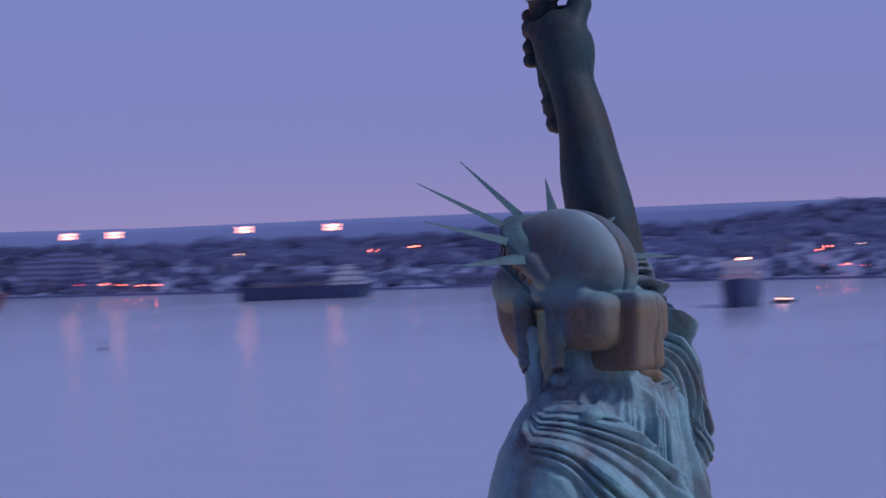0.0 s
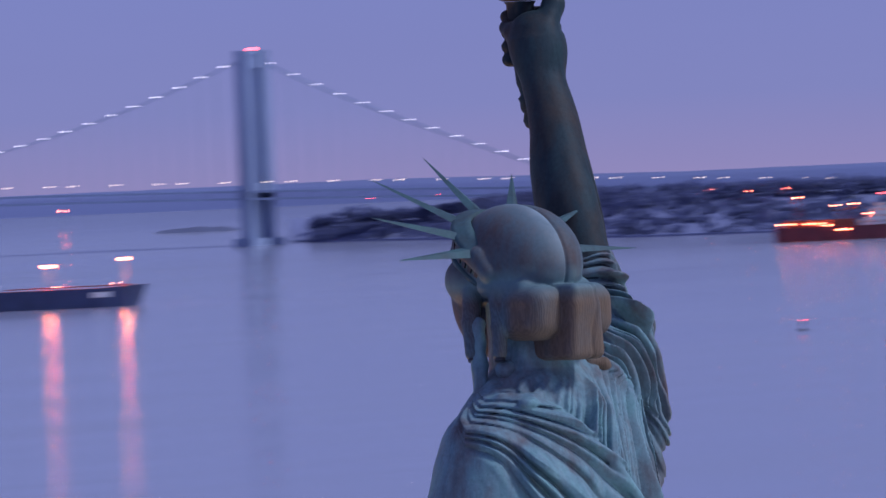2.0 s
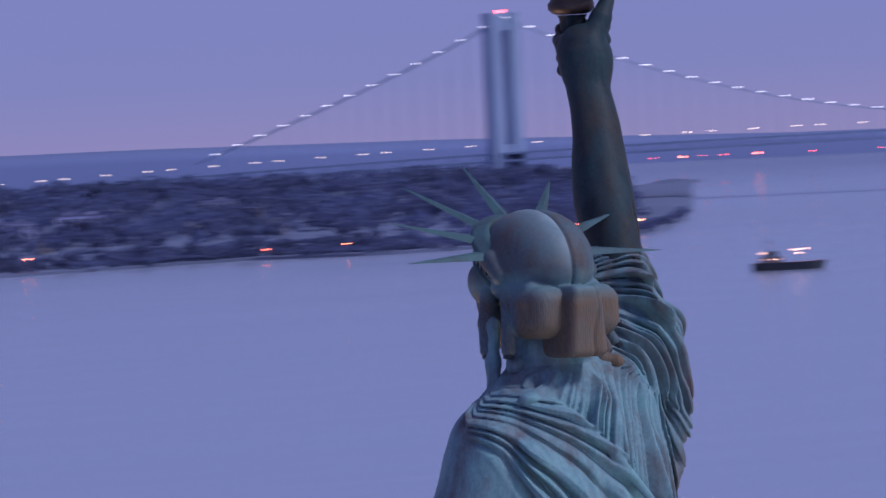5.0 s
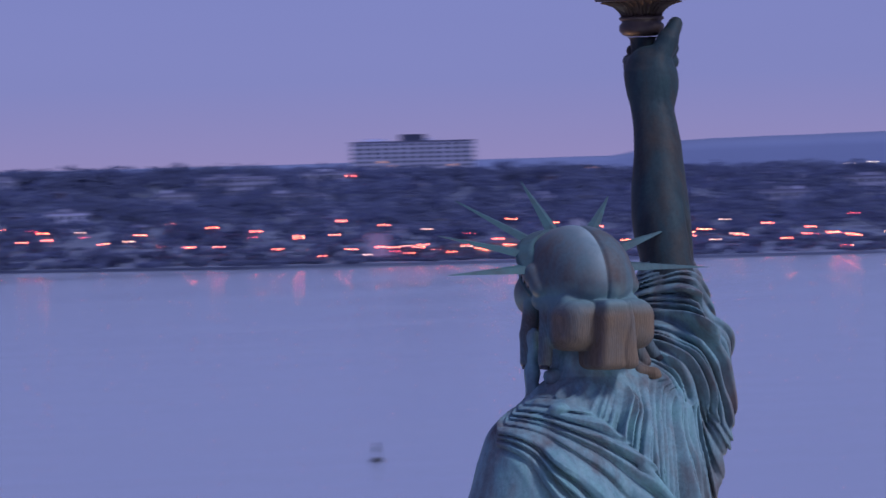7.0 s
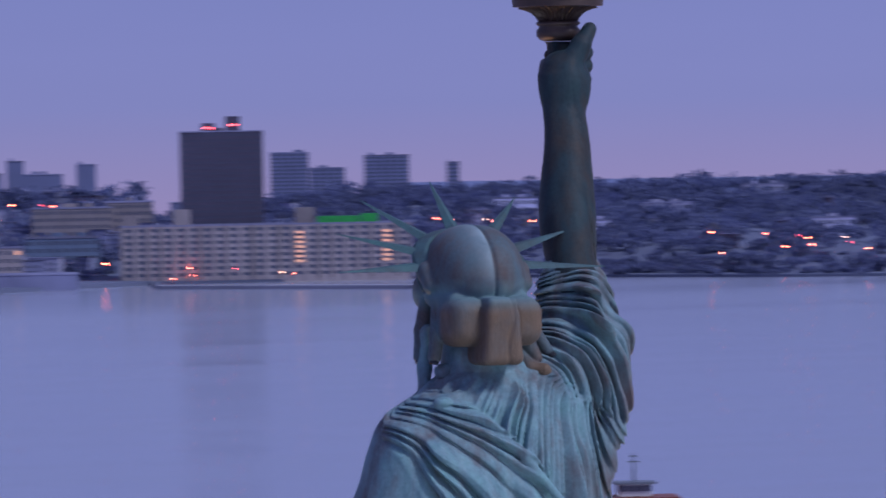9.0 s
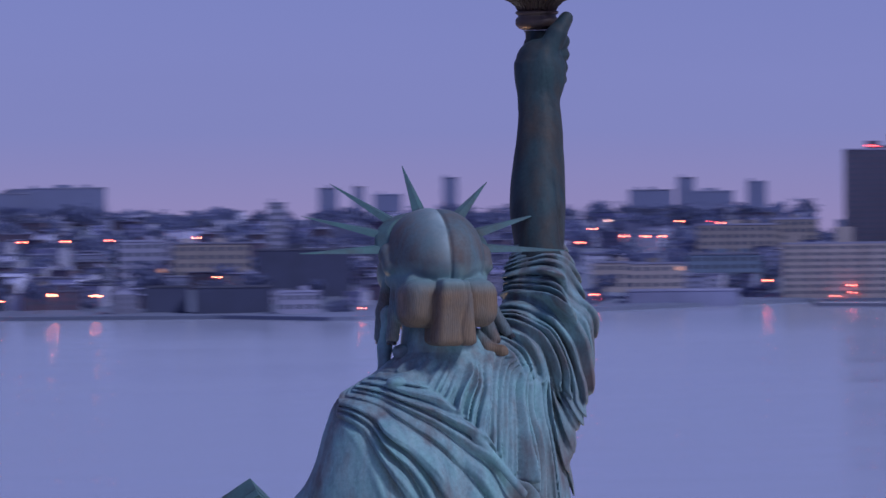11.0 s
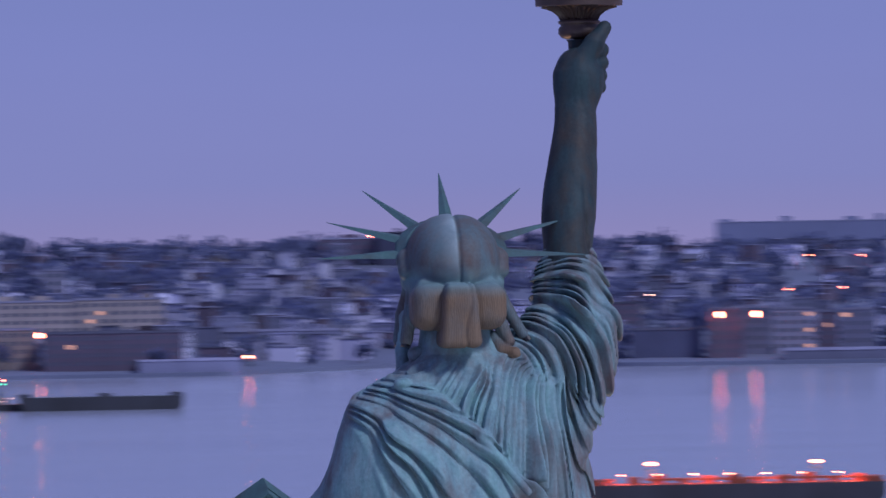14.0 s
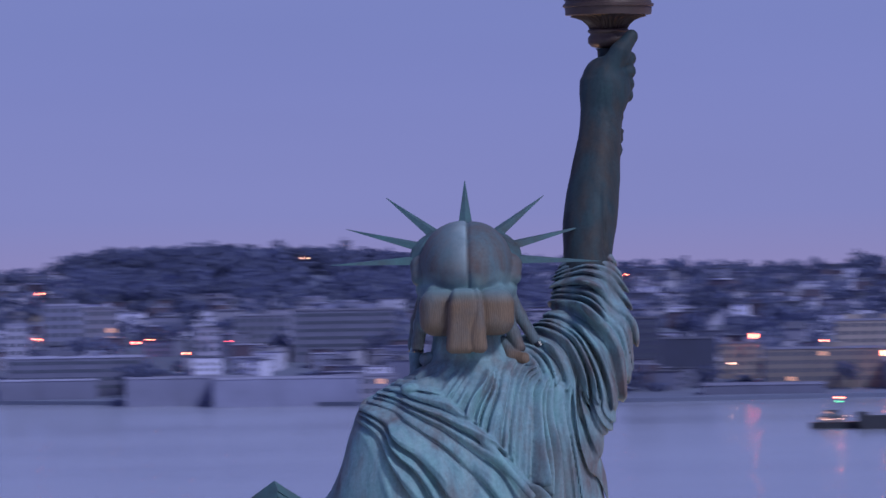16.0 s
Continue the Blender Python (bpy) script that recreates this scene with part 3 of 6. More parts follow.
# the torch: pointed butt, handle, fluted cup, gallery with its pierced parapet
TORCH = (4.63, 2.95, 88.38)
tv, tq = lathe([(0.02, -3.75), (0.2, -3.68), (0.27, -3.5), (0.22, -3.3), (0.3, -3.2), (0.3, -3.0), (0.34, -2.9), (0.26, -2.8), (0.3, -2.6), (0.34, -2.5), (0.38, -0.35), (0.44, -0.28)], 28, TORCH)
tv[:, 0] -= 0.033 * np.minimum(0, tv[:, 2] - TORCH[2])
tv[:, 1] += 0.068 * np.minimum(0, tv[:, 2] - TORCH[2])
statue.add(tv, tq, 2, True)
tv, tq = lathe([(0.42, -0.26), (0.55, -0.22), (0.66, -0.1), (0.66, 0.06), (0.58, 0.16), (0.6, 0.2), (0.66, 0.24), (0.66, 0.3), (0.58, 0.34)], 40, TORCH)
statue.add(tv, tq, 4, True)
tv, tq = lathe([(0.5, 0.3), (0.56, 0.42), (0.68, 0.58), (0.88, 0.7), (1.1, 0.76), (1.36, 0.78), (1.38, 1.02), (1.44, 1.04), (1.44, 1.12), (1.38, 1.14), (1.34, 1.3), (1.3, 1.9), (1.26, 2.2), (1.34, 2.24), (1.34, 2.34), (1.2, 2.34), (1.16, 1.1), (0.3, 1.1), (0.28, 2.2), (0.02, 2.25)], 56, TORCH)
statue.add(tv, tq, 4, False)
for i in range(32):                                                    # flutes of the cup
    a = 2 * math.pi * i / 32
    for (r0, h0), (r1, h1) in zip(((0.54, 0.34), (0.62, 0.5), (0.78, 0.64), (0.98, 0.72)), ((0.62, 0.5), (0.78, 0.64), (0.98, 0.72), (1.16, 0.76))):
        vs = []
        for r, h in ((r0, h0), (r1, h1)):
            for da, dr in ((-0.045, 0.0), (0.0, 0.05), (0.045, 0.0)):
                vs.append((TORCH[0] + (r + dr) * math.cos(a + da), TORCH[1] + (r + dr) * math.sin(a + da), TORCH[2] + h - dr * 0.8))
        statue.add(vs, [(0, 1, 4, 3), (1, 2, 5, 4)], 4)
for i in range(22):                                                    # raised ornaments round the parapet
    a = 2 * math.pi * i / 22
    m = Matrix.Translation(TORCH) @ Matrix.Rotation(a, 4, "Z") @ Matrix.Translation((1.34, 0, 1.5))
    statue.box((0, 0, 0), (0.1, 0.2, 0.5), 4, m)
    statue.box((0, 0, 0.35), (0.08, 0.12, 0.3), 4, m)
    # dark strip painted in for the shaded gap between ornaments
    statue.box((0.02, 0.19, 0.1), (0.05, 0.06, 0.7), 5, m)

# the tablet, held in the crook of the left arm
wx = Vector((-0.78, 0.3, -0.55)).normalized()
tx = Vector((0.5, -0.55, -0.3))
tx = (tx - wx * tx.dot(wx)).normalized()
hx = wx.cross(tx)
hx = hx if hx.z < 0 else -hx
for off, (w, t, h) in ((0.0, (4.1, 0.42, 7.2)), (0.5, (4.1, 0.22, 7.0))):
    o = Vector((-6.04, -2.79, 74.75)) + tx * off - hx * (0.12 if off else 0)
    vs = [o + wx * (w * i) + tx * (t * j) + hx * (h * k) for i in (0, 1) for j in (0, 1) for k in (0, 1)]
    statue.add(vs, [(0, 1, 3, 2), (4, 6, 7, 5), (0, 4, 5, 1), (2, 3, 7, 6), (0, 2, 6, 4), (1, 5, 7, 3)], 3)

monument = new("statue", statue.mesh("statue", [VERDIGRIS, HAIR, DARKCOPPER, RAYS, GILT, SLOT]))
tagged(monument, "green weathered copper statue with raised torch and spiked crown", "statue")


# ---- the land far off is drawn in towards the monument along its lines of sight, so that a bay of
# twenty kilometres fits the camera's reach: within 1 km nothing changes, the horizon comes to 4.6 km ----
NEAR, SPAN = 1000.0, 3580.0


def drawn_in(x, y, z=0.0):
    r = math.hypot(x, y)
    g = r if r < NEAR else NEAR + SPAN * (1 - math.exp(-(r - NEAR) / SPAN))
    k = g / max(r, 1e-6)
    return Vector((x * k, y * k, EYE + (z - EYE) * k))


EAST = 18.11                                           # the charts of the shores meet at this bearing


def charted(bearing, r):
    """True distance and scale of a place from its distance on the eastern chart, which was drawn from a lower level."""
    if bearing > EAST:
        return r, 1.0
    h, d = 82.2 + 0.14 * max(bearing, 0.0), r + 250.0
    true = (h - 1.05) / (h / d - 0.00415)
    return true - 250.0, true / d


def polar(bearing, r, z=0.0):
    """A place by its bearing in degrees from the statue's gaze, clockwise, and its charted distance."""
    a = radians(bearing)
    r, q = charted(bearing, r)
    z *= q
    return drawn_in(r * math.sin(a), r * math.cos(a), z)


def water_material():
    m, n, l, b = material("evening_water", 0.2)
    b.inputs["Base Color"].default_value = (0.245, 0.262, 0.35, 1)
    b.inputs["IOR"].default_value = 3.4
    v = coords(n, l, (1, 1, 1))
    w1 = noise_of(n, l, v, 0.35, 6, 0.6)
    w2 = noise_of(n, l, coords(n, l, (1, 1, 1)), 0.012, 5, 0.6)
    ad = n.new("ShaderNodeMath")
    ad.operation = "MULTIPLY"
    l.new(w1, ad.inputs[0])
    l.new(w2, ad.inputs[1])
    bump_of(n, l, b, ad.outputs[0], 0.1, 0.2)
    rip = noise_of(n, l, coords(n, l, (0.35, 1.6, 1)), 0.004, 6, 0.65)
    mr2 = n.new("ShaderNodeMapRange")
    mr2.inputs["From Min"].default_value, mr2.inputs["From Max"].default_value = 0.35, 0.65
    mr2.inputs["To Min"].default_value, mr2.inputs["To Max"].default_value = 0.15, 0.22
    l.new(rip, mr2.inputs["Value"])
    l.new(mr2.outputs[0], b.inputs["Roughness"])
    return m


WATER = water_material()
pile = Pile()
rings = [0, 60, 150, 300, 600] + [1000 * (20.0 ** (i / 60)) for i in range(61)]
seg = 144
vs = [(0, 0, 0)]
for r in rings[1:]:
    for i in range(seg):
        a = 2 * math.pi * i / seg
        q = r if not (math.degrees(a) < 18.0 or math.degrees(a) > 350) else min(r, 6000 + r * 0.001)   # the land closes the view here
        vs.append(drawn_in(q * math.sin(a), q * math.cos(a)))
fs = [(0, 1 + (i + 1) % seg, 1 + i) for i in range(seg)]
for j in range(len(rings) - 2):
    a, b = 1 + j * seg, 1 + (j + 1) * seg
    fs += [(a + i, a + (i + 1) % seg, b + (i + 1) % seg, b + i) for i in range(seg)]
pile.add(vs, fs, 0, True)
water = tagged(new("water", pile.mesh("water", [WATER])), "calm lavender evening water of a wide harbour", "water", kind="structure")

# the islet and the granite pedestal that carry the statue
pile = Pile()
n = 40
prof = [(92, -1.0), (90, 2.0), (60, 5.0), (58, 14.0), (20, 15.0), (18, 15.5)]
tv, tq = lathe(prof, n, (0, 0, 0))
pile.add(tv, tq, 0)
pile.add(tv[-n:], [tuple(range(n))], 0)
tagged(new("ground", pile.mesh("ground", [GRANITE])), "granite terrace of a small island", "ground", kind="structure")
pile = Pile()
for z0, z1, w0, w1 in ((15, 18, 28, 26), (18, 30, 20, 18.5), (30, 31.5, 20.5, 20.5), (31.5, 44, 17.5, 14.5), (44, 46, 16.5, 16.5), (46, 48.0, 14, 13.5)):
    vs = [(sx * w / 2, sy * w / 2 - 1.5, z) for z, w in ((z0, w0), (z1, w1)) for sx, sy in ((-1, -1), (1, -1), (1, 1), (-1, 1))]
    pile.add(vs, [(0, 1, 5, 4), (1, 2, 6, 5), (2, 3, 7, 6), (3, 0, 4, 7), (4, 5, 6, 7), (3, 2, 1, 0)], 0)
tagged(new("pedestal", pile.mesh("pedestal", [GRANITE])), "stepped grey granite pedestal under the statue", "pedestal")


# ---- the far shores: bearing against distance of the waterline, height and distance of the ridge ----
SHORE_B = [-8, -5, -3.4, -0.75, 1.35, 3.07, 4.45, 5.8, 7.5, 9.9, 12.2, 13.85, 14.7, 16.7, 18.10, 18.12, 20.5, 22.7, 24.5, 29, 31, 31.9, 33.0, 33.85, 34.08, 34.24]
SHORE_R = [4200, 3950, 3900, 3723, 3710, 3752, 3752, 3900, 3815, 3807, 4000, 3990, 3910, 4110, 4300, 5550, 5600, 5360, 5270, 5300, 5600, 5560, 5700, 6050, 6500, 7600]
WEST_B = [40.62, 40.75, 41.2, 43.1, 45.6, 48.1, 49.6, 51.3, 56, 62]
WEST_R = [8900, 8750, 8600, 7800, 7580, 7216, 7146, 6843, 6400, 6000]
RIDGE_B = [-8, -3.1, -2.5, -1.76, -0.9, 0.5, 1.95, 3.3, 6.5, 10.3, 14.7, 18.3, 19.5, 21.9, 24.3, 26.2, 29, 31.7, 32.4, 33, 33.6, 33.72, 33.8, 33.95, 34.08, 34.2, 40.6, 40.75, 41, 41.5, 42.3, 43.4, 46.3, 50.1, 50.6, 51.1, 62]
RIDGE_H = [48, 50, 61, 63, 59, 50, 47, 46, 44, 38, 29, 28, 48, 50, 50, 43, 39, 38, 38, 36, 30, 22, 5, 5, 5, 2, 2, 8, 17, 18, 32, 35, 33, 34, 42, 52, 52]
RIDGE_AT = [(-8, 5300), (3, 5300), (8, 5600), (14, 5900), (18.1, 6200), (18.12, 6900), (33, 7300)]


def shore_at(b):
    return float(np.interp(b, SHORE_B, SHORE_R) if b < 36 else np.interp(b, WEST_B, WEST_R))


def ridge_at(b):
    if b < 36:
        return max(float(np.interp(b, [p[0] for p in RIDGE_AT], [p[1] for p in RIDGE_AT])), shore_at(b) + 350)
    return max(shore_at(b) + 350, float(np.interp(b, [40.6, 42.3, 44], [9000, 8600, 8100])))


def terrain(b, r):
    s, e, h = shore_at(b), ridge_at(b), float(np.interp(b, RIDGE_B, RIDGE_H))
    if r < s:
        return 0.0
    u = min(1.0, (r - s) / (e - s))
    z = 2.2 + (h - 2.2) * max(0.0, (u - 0.06) / 0.94) ** 0.9
    if r > e:
        z = max(2.0, h * (1 - max(0.0, r - e - 600) / 2500))
    return z


# ---- lamps of the shores: bearing, distance, height ----
WEST = [(47.71, 7830, 9), (47.99, 7880, 9), (46.75, 7890, 9), (46.61, 7720, 9), (45.59, 7590, 9), (45.77, 7560, 9), (45.9, 7540, 8), (46.03, 7520, 7),
        (50.97, 7270, 9), (51.21, 7260, 9), (50.91, 7230, 9), (50.97, 6980, 9), (51.09, 6960, 9), (51.23, 6860, 9), (43.9, 8070, 9), (44.18, 8060, 9), (44.36, 8050, 8), (48.83, 7190, 4), (49.29, 7170, 6), (48.01, 7880, 9), (43.63, 8190, 8), (46.15, 7520, 7)]
BAY = [(26.22, 5290, 9), (26.36, 5290, 7), (26.57, 5360, 9), (26.84, 5310, 9), (26.58, 5290, 6), (26.46, 5290, 5), (26.76, 5290, 6), (26.99, 5290, 6), (27.13, 5290, 6), (27.31, 5420, 9), (27.45, 5460, 9), (27.59, 5420, 9),
       (27.75, 5570, 9), (27.62, 5530, 9), (27.62, 5460, 9), (27.81, 5380, 9), (28, 5460, 9), (28.33, 5350, 9), (28.51, 5450, 9), (28.67, 5470, 9), (28.83, 5420, 9), (28.77, 5300, 4), (29.08, 5470, 9), (29.12, 5390, 9),
       (31.13, 5600, 5), (31.71, 5570, 7), (29.4, 5370, 9), (22.85, 5810, 9), (22.95, 5650, 9), (23.19, 5760, 9), (23.63, 5680, 9)]
BAYB = [(22.76, 5630, 9), (23.36, 5560, 9), (23.78, 5480, 9), (23.98, 5460, 9), (24.2, 5450, 9), (24.44, 5570, 9), (24.78, 5550, 9), (24.62, 5410, 8), (25.04, 5600, 9), (25.18, 7000, 9), (24.39, 6840, 9), (25.47, 5380, 9),
        (25.57, 5400, 9), (25.65, 5350, 9), (25.99, 5400, 9), (26.15, 5290, 7), (26.23, 5480, 9), (27.17, 5420, 9), (27.72, 5580, 9), (27.96, 5490, 9), (28.48, 5460, 9), (28.66, 5480, 9), (28.8, 5440, 9), (28.76, 5300, 4),
        (20.22, 6350, 9), (20.32, 6320, 9), (20.58, 6320, 9), (20.65, 6270, 9), (20.92, 6250, 9), (21.24, 6170, 9), (22.22, 5920, 9)]
QUAY = [(18.42, 5560, 9), (18.75, 5570, 8), (19.09, 5570, 7), (19.17, 5570, 6), (19.52, 5580, 4), (19.78, 5590, 5), (19.86, 5590, 4), (20.11, 5600, 4), (20.44, 5600, 4), (20.24, 5970, 9), (20.66, 5740, 9)]
PARK = [(12.39, 5050, 9), (12.71, 5080, 9), (13.03, 5110, 9), (13.34, 5160, 9), (13.66, 5200, 9), (13.94, 5010, 9), (13.8, 4360, 9), (12.59, 4110, 9), (12.91, 4080, 9), (14.85, 3930, 4), (16.44, 5120, 9), (16.53, 5520, 9),
        (16.65, 5790, 9), (16.76, 5300, 9), (16.92, 5300, 9), (17.04, 5310, 9), (17.16, 5770, 9), (17.38, 5770, 9), (17.46, 5730, 9), (17.72, 5480, 9), (17.81, 5580, 9), (18.02, 5750, 9), (17.81, 4370, 9), (18.09, 4680, 4),
        (18.3, 5550, 4), (18.44, 5560, 4), (16.57, 4100, 4), (16.8, 4670, 9)]
HILL = [(8.58, 4600, 9), (8.09, 3880, 22), (8.36, 3880, 22), (9.49, 4630, 9), (8.98, 4630, 9), (10.99, 4480, 9), (11.66, 4930, 9), (12.04, 3990, 8), (12.2, 4000, 8), (2.13, 3930, 22), (3.1, 3830, 18), (2.36, 3860, 9),
        (1.97, 3930, 8), (2.64, 4150, 9), (3.74, 3835, 9), (6.82, 3850, 8), (7.02, 3840, 8), (6.71, 5270, 9), (6.1, 5360, 9), (7.57, 4510, 9), (-3.07, 4970, 9), (-3.11, 4360, 9), (-2.29, 4240, 9), (-2.39, 4220, 9),
        (-2.03, 4100, 9), (-1.71, 4190, 9), (-1.14, 5270, 9), (1.17, 5170, 9), (4.63, 3765, 9), (10.32, 4480, 14), (10.74, 4470, 14), (8.72, 5300, 9), (9.1, 5310, 9), (9.62, 5300, 9), (10.68, 5350, 9), (15.44, 4170, 9), (15.96, 4300, 9),
        (11.01, 4800, 12), (5.56, 5330, 19), (5.72, 5330, 19), (15.1, 4120, 6), (15.25, 4120, 6), (15.75, 4140, 6), (15.9, 4140, 6), (16.4, 4140, 6), (16.55, 4140, 6)]
POINT = [(33.05, 5800, 7), (33.1, 5800, 7)] + [(33.25 + 0.06 * i, 5900 + 14 * i, 9) for i in range(9)] + [(33.4 + 0.08 * i, 5940 + 14 * i, 4) for i in range(5)] + [(33.8, 6070, 9), (33.84, 6080, 8), (33.77, 6060, 6)]
GLOW = [(24.95 + 0.105 * i, 5315 + 22 * (i * 7 % 5), 5 + 2.2 * (i * 5 % 3)) for i in range(20)] + [(22.3 + 0.31 * i, 5560 + 90 * (i * 7 % 4), 10) for i in range(22)]


def before_lamp(b, r):
    """Whether a thing at this place would hide a lamp behind it."""
    return any(abs(b - lb) < 0.1 and -15 < lr - r < 420 for lb, lr, lh in WEST + BAY + BAYB + QUAY + PARK + HILL + POINT + GLOW)


def place(b, r, z=0.0, face=0.0, stretch=1.0):
    """The pose of a thing at a bearing and true distance: x to the right as seen from the monument, y away from it."""
    true, q = charted(b, r)
    g = true if true < NEAR else NEAR + SPAN * (1 - math.exp(-(true - NEAR) / SPAN))
    k = g / true * q
    return Matrix.Translation(polar(b, r, z)) @ Matrix.Rotation(radians(-b + face), 4, "Z") @ Matrix.Diagonal((k, k, k * stretch, 1))


def part(name, pile, mats, parent, label=""):
    ob = new(name, pile.mesh(name, mats if isinstance(mats, list) else [mats]))
    ob.parent = parent
    if label:
        tagged(ob, label)
    return ob


def reuse(name, mesh, parent, m, label=""):
    ob = new(name, mesh)
    ob.parent = parent
    ob.matrix_basis = m
    if label:
        tagged(ob, label)
    return ob


def shining(name, color, strength):
    m, n, l, b = material(name, 0.4)
    b.inputs["Base Color"].default_value = (*color, 1)
    b.inputs["Emission Color"].default_value = (*color, 1)
    b.inputs["Emission Strength"].default_value = strength
    return m


WARM = shining("sodium_lamp", (1.0, 0.12, 0.075), 34.0)
FLOOD = shining("flood_lamp", (1.0, 0.2, 0.11), 32.0)
REDLAMP = shining("red_lamp", (1.0, 0.07, 0.09), 14.0)
WHITELAMP = shining("white_lamp", (1.0, 0.5, 0.38), 9.0)
STADIUM = shining("stadium_lamp", (1.0, 0.36, 0.28), 5.0)
GREENLAMP = shining("green_lamp", (0.1, 1.0, 0.5), 4.0)
LITROOM = shining("lit_room", (1.0, 0.48, 0.3), 0.42)
STEEL = plain("grey_steel", (0.16, 0.18, 0.21), 0.5, 0.3, 0.15, 0.05)
# distance haze painted into the steel's own blue-grey
BRIDGE = plain("blue_grey_steel", (0.25, 0.31, 0.45), 0.6, 0.1, 0.12, 0.02)
PANE = plain("window_glass", (0.075, 0.085, 0.13), 0.15, 0, 0.3, 0.1)
HULLBLUE = plain("dark_blue_hull", (0.035, 0.05, 0.12), 0.5, 0, 0.25, 0.08)
HULLBLACK = plain("black_hull", (0.02, 0.022, 0.032), 0.6, 0, 0.3, 0.08)
HULLRED = plain("red_hull", (0.12, 0.022, 0.032), 0.5, 0, 0.25, 0.08)
DECKRED = plain("red_oxide_deck", (0.30, 0.06, 0.04), 0.7, 0, 0.3, 0.2)
ORANGE = plain("orange_paint", (0.19, 0.048, 0.024), 0.5, 0, 0.15, 0.1)
WHITEPAINT = plain("white_paint", (0.62, 0.62, 0.64), 0.5, 0, 0.12, 0.2)
# no haze in the air: its blue is put into these far colours
LAND = plain("haze_tinted_grassland", (0.102, 0.116, 0.186), 0.95, 0, 0.3, 0.004)
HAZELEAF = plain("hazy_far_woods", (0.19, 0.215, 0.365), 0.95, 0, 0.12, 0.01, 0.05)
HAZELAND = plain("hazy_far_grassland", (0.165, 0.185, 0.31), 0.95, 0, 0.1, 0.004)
LEAF = plain("haze_tinted_foliage", (0.14, 0.16, 0.285), 0.9, 0, 0.3, 0.02, 0.12)
for leaf in (LEAF, HAZELEAF):                                         # light passes through the leaves
    ln, ll = leaf.node_tree.nodes, leaf.node_tree.links
    lt, lm = ln.new("ShaderNodeBsdfTranslucent"), ln.new("ShaderNodeMixShader")
    lm.inputs[0].default_value = 0.5
    ll.new(ln["Principled BSDF"].inputs["Base Color"].links[0].from_socket, lt.inputs["Color"])
    ll.new(ln["Principled BSDF"].outputs[0], lm.inputs[1])
    ll.new(lt.outputs[0], lm.inputs[2])
    ll.new(lm.outputs[0], ln["Material Output"].inputs["Surface"])
BARK = plain("bark", (0.06, 0.05, 0.05), 0.9)
# horizon hills: pale blue haze is painted into the colour
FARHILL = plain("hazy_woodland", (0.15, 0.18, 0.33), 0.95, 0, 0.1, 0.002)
CONCRETE = plain("concrete", (0.228, 0.226, 0.285), 0.9, 0, 0.2, 0.02)
TOWERBRICK = plain("brown_brick", (0.078, 0.068, 0.11), 0.9, 0, 0.15, 0.05)
# walls and roofs also carry some blue for the haze before them
WALLS = [plain("pale_render", (0.243, 0.241, 0.356), 0.85, 0, 0.12, 0.06, 0.35), plain("buff_brick", (0.265, 0.228, 0.238), 0.9, 0, 0.15, 0.06, 0.35), plain("red_brick", (0.090, 0.070, 0.114), 0.9, 0, 0.15, 0.06, 0.2),
         plain("grey_cladding", (0.147, 0.154, 0.253), 0.8, 0, 0.15, 0.06, 0.35), plain("dark_cladding", (0.047, 0.054, 0.111), 0.7, 0, 0.2, 0.06, 0.2), plain("blue_cladding", (0.119, 0.164, 0.252), 0.7, 0, 0.15, 0.06, 0.2)]
# skyline blocks: more of the haze's blue in this colour
FARWALL = plain("haze_tinted_concrete", (0.156, 0.174, 0.300), 0.9, 0, 0.1, 0.03)
BRIGHT = plain("white_render", (0.433, 0.429, 0.597), 0.8, 0, 0.12, 0.06, 0.35)
ROOFS = [plain("pale_roof_felt", (0.234, 0.236, 0.356), 0.9, 0, 0.15, 0.1, 0.4), plain("slate_roof", (0.086, 0.089, 0.144), 0.8, 0, 0.2, 0.1, 0.3)]

# the ground of the far shores, one sheet on each side of the strait
FRACT = [0.0, 0.004, 0.02, 0.06, 0.12, 0.2, 0.3, 0.42, 0.55, 0.7, 0.85, 1.0]
for name, b0, b1 in (("ground_east", -8.0, 34.22), ("ground_west", 40.62, 62.0)):
    pile, nb = Pile(), int((b1 - b0) / 0.2) + 1
    vs = []
    for i in range(nb):
        b = b0 + (b1 - b0) * i / (nb - 1)
        s, e = shore_at(b), ridge_at(b)
        vs.append(polar(b, s, -1.5))
        for u in FRACT:
            r = s + (e - s) * u
            z = 2.0 if u < 0.01 else terrain(b, r) + 2.5 * noise.noise((b * 2, r * 0.004, 0)) * min(1, u * 5)
            vs.append(polar(b, r, z))
        for d in (400, 1000, 2000, 3400):
            vs.append(polar(b, e + d, terrain(b, e + d)))
    k = len(FRACT) + 5
    pile.add(vs, [(i * k + j, i * k + k + j, i * k + k + j + 1, i * k + j + 1) for i in range(nb - 1) for j in range(k - 1)], 0, False)
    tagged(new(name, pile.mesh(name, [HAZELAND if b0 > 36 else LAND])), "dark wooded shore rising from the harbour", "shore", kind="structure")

# hazy hills on the horizon
FAR_B = [20, 23, 26.2, 27.1, 27.5, 27.8, 29, 30.2, 32.4, 35, 38, 41.3, 43.4, 45.2, 46.2, 47.6, 50.4, 56, 62]
FAR_Z = [46, 44, 46, 47, 70, 73, 78, 78.5, 72, 56, 52, 55, 46, 47, 45, 49, 53, 60, 60]
pile, nb = Pile(), 340
vs = []
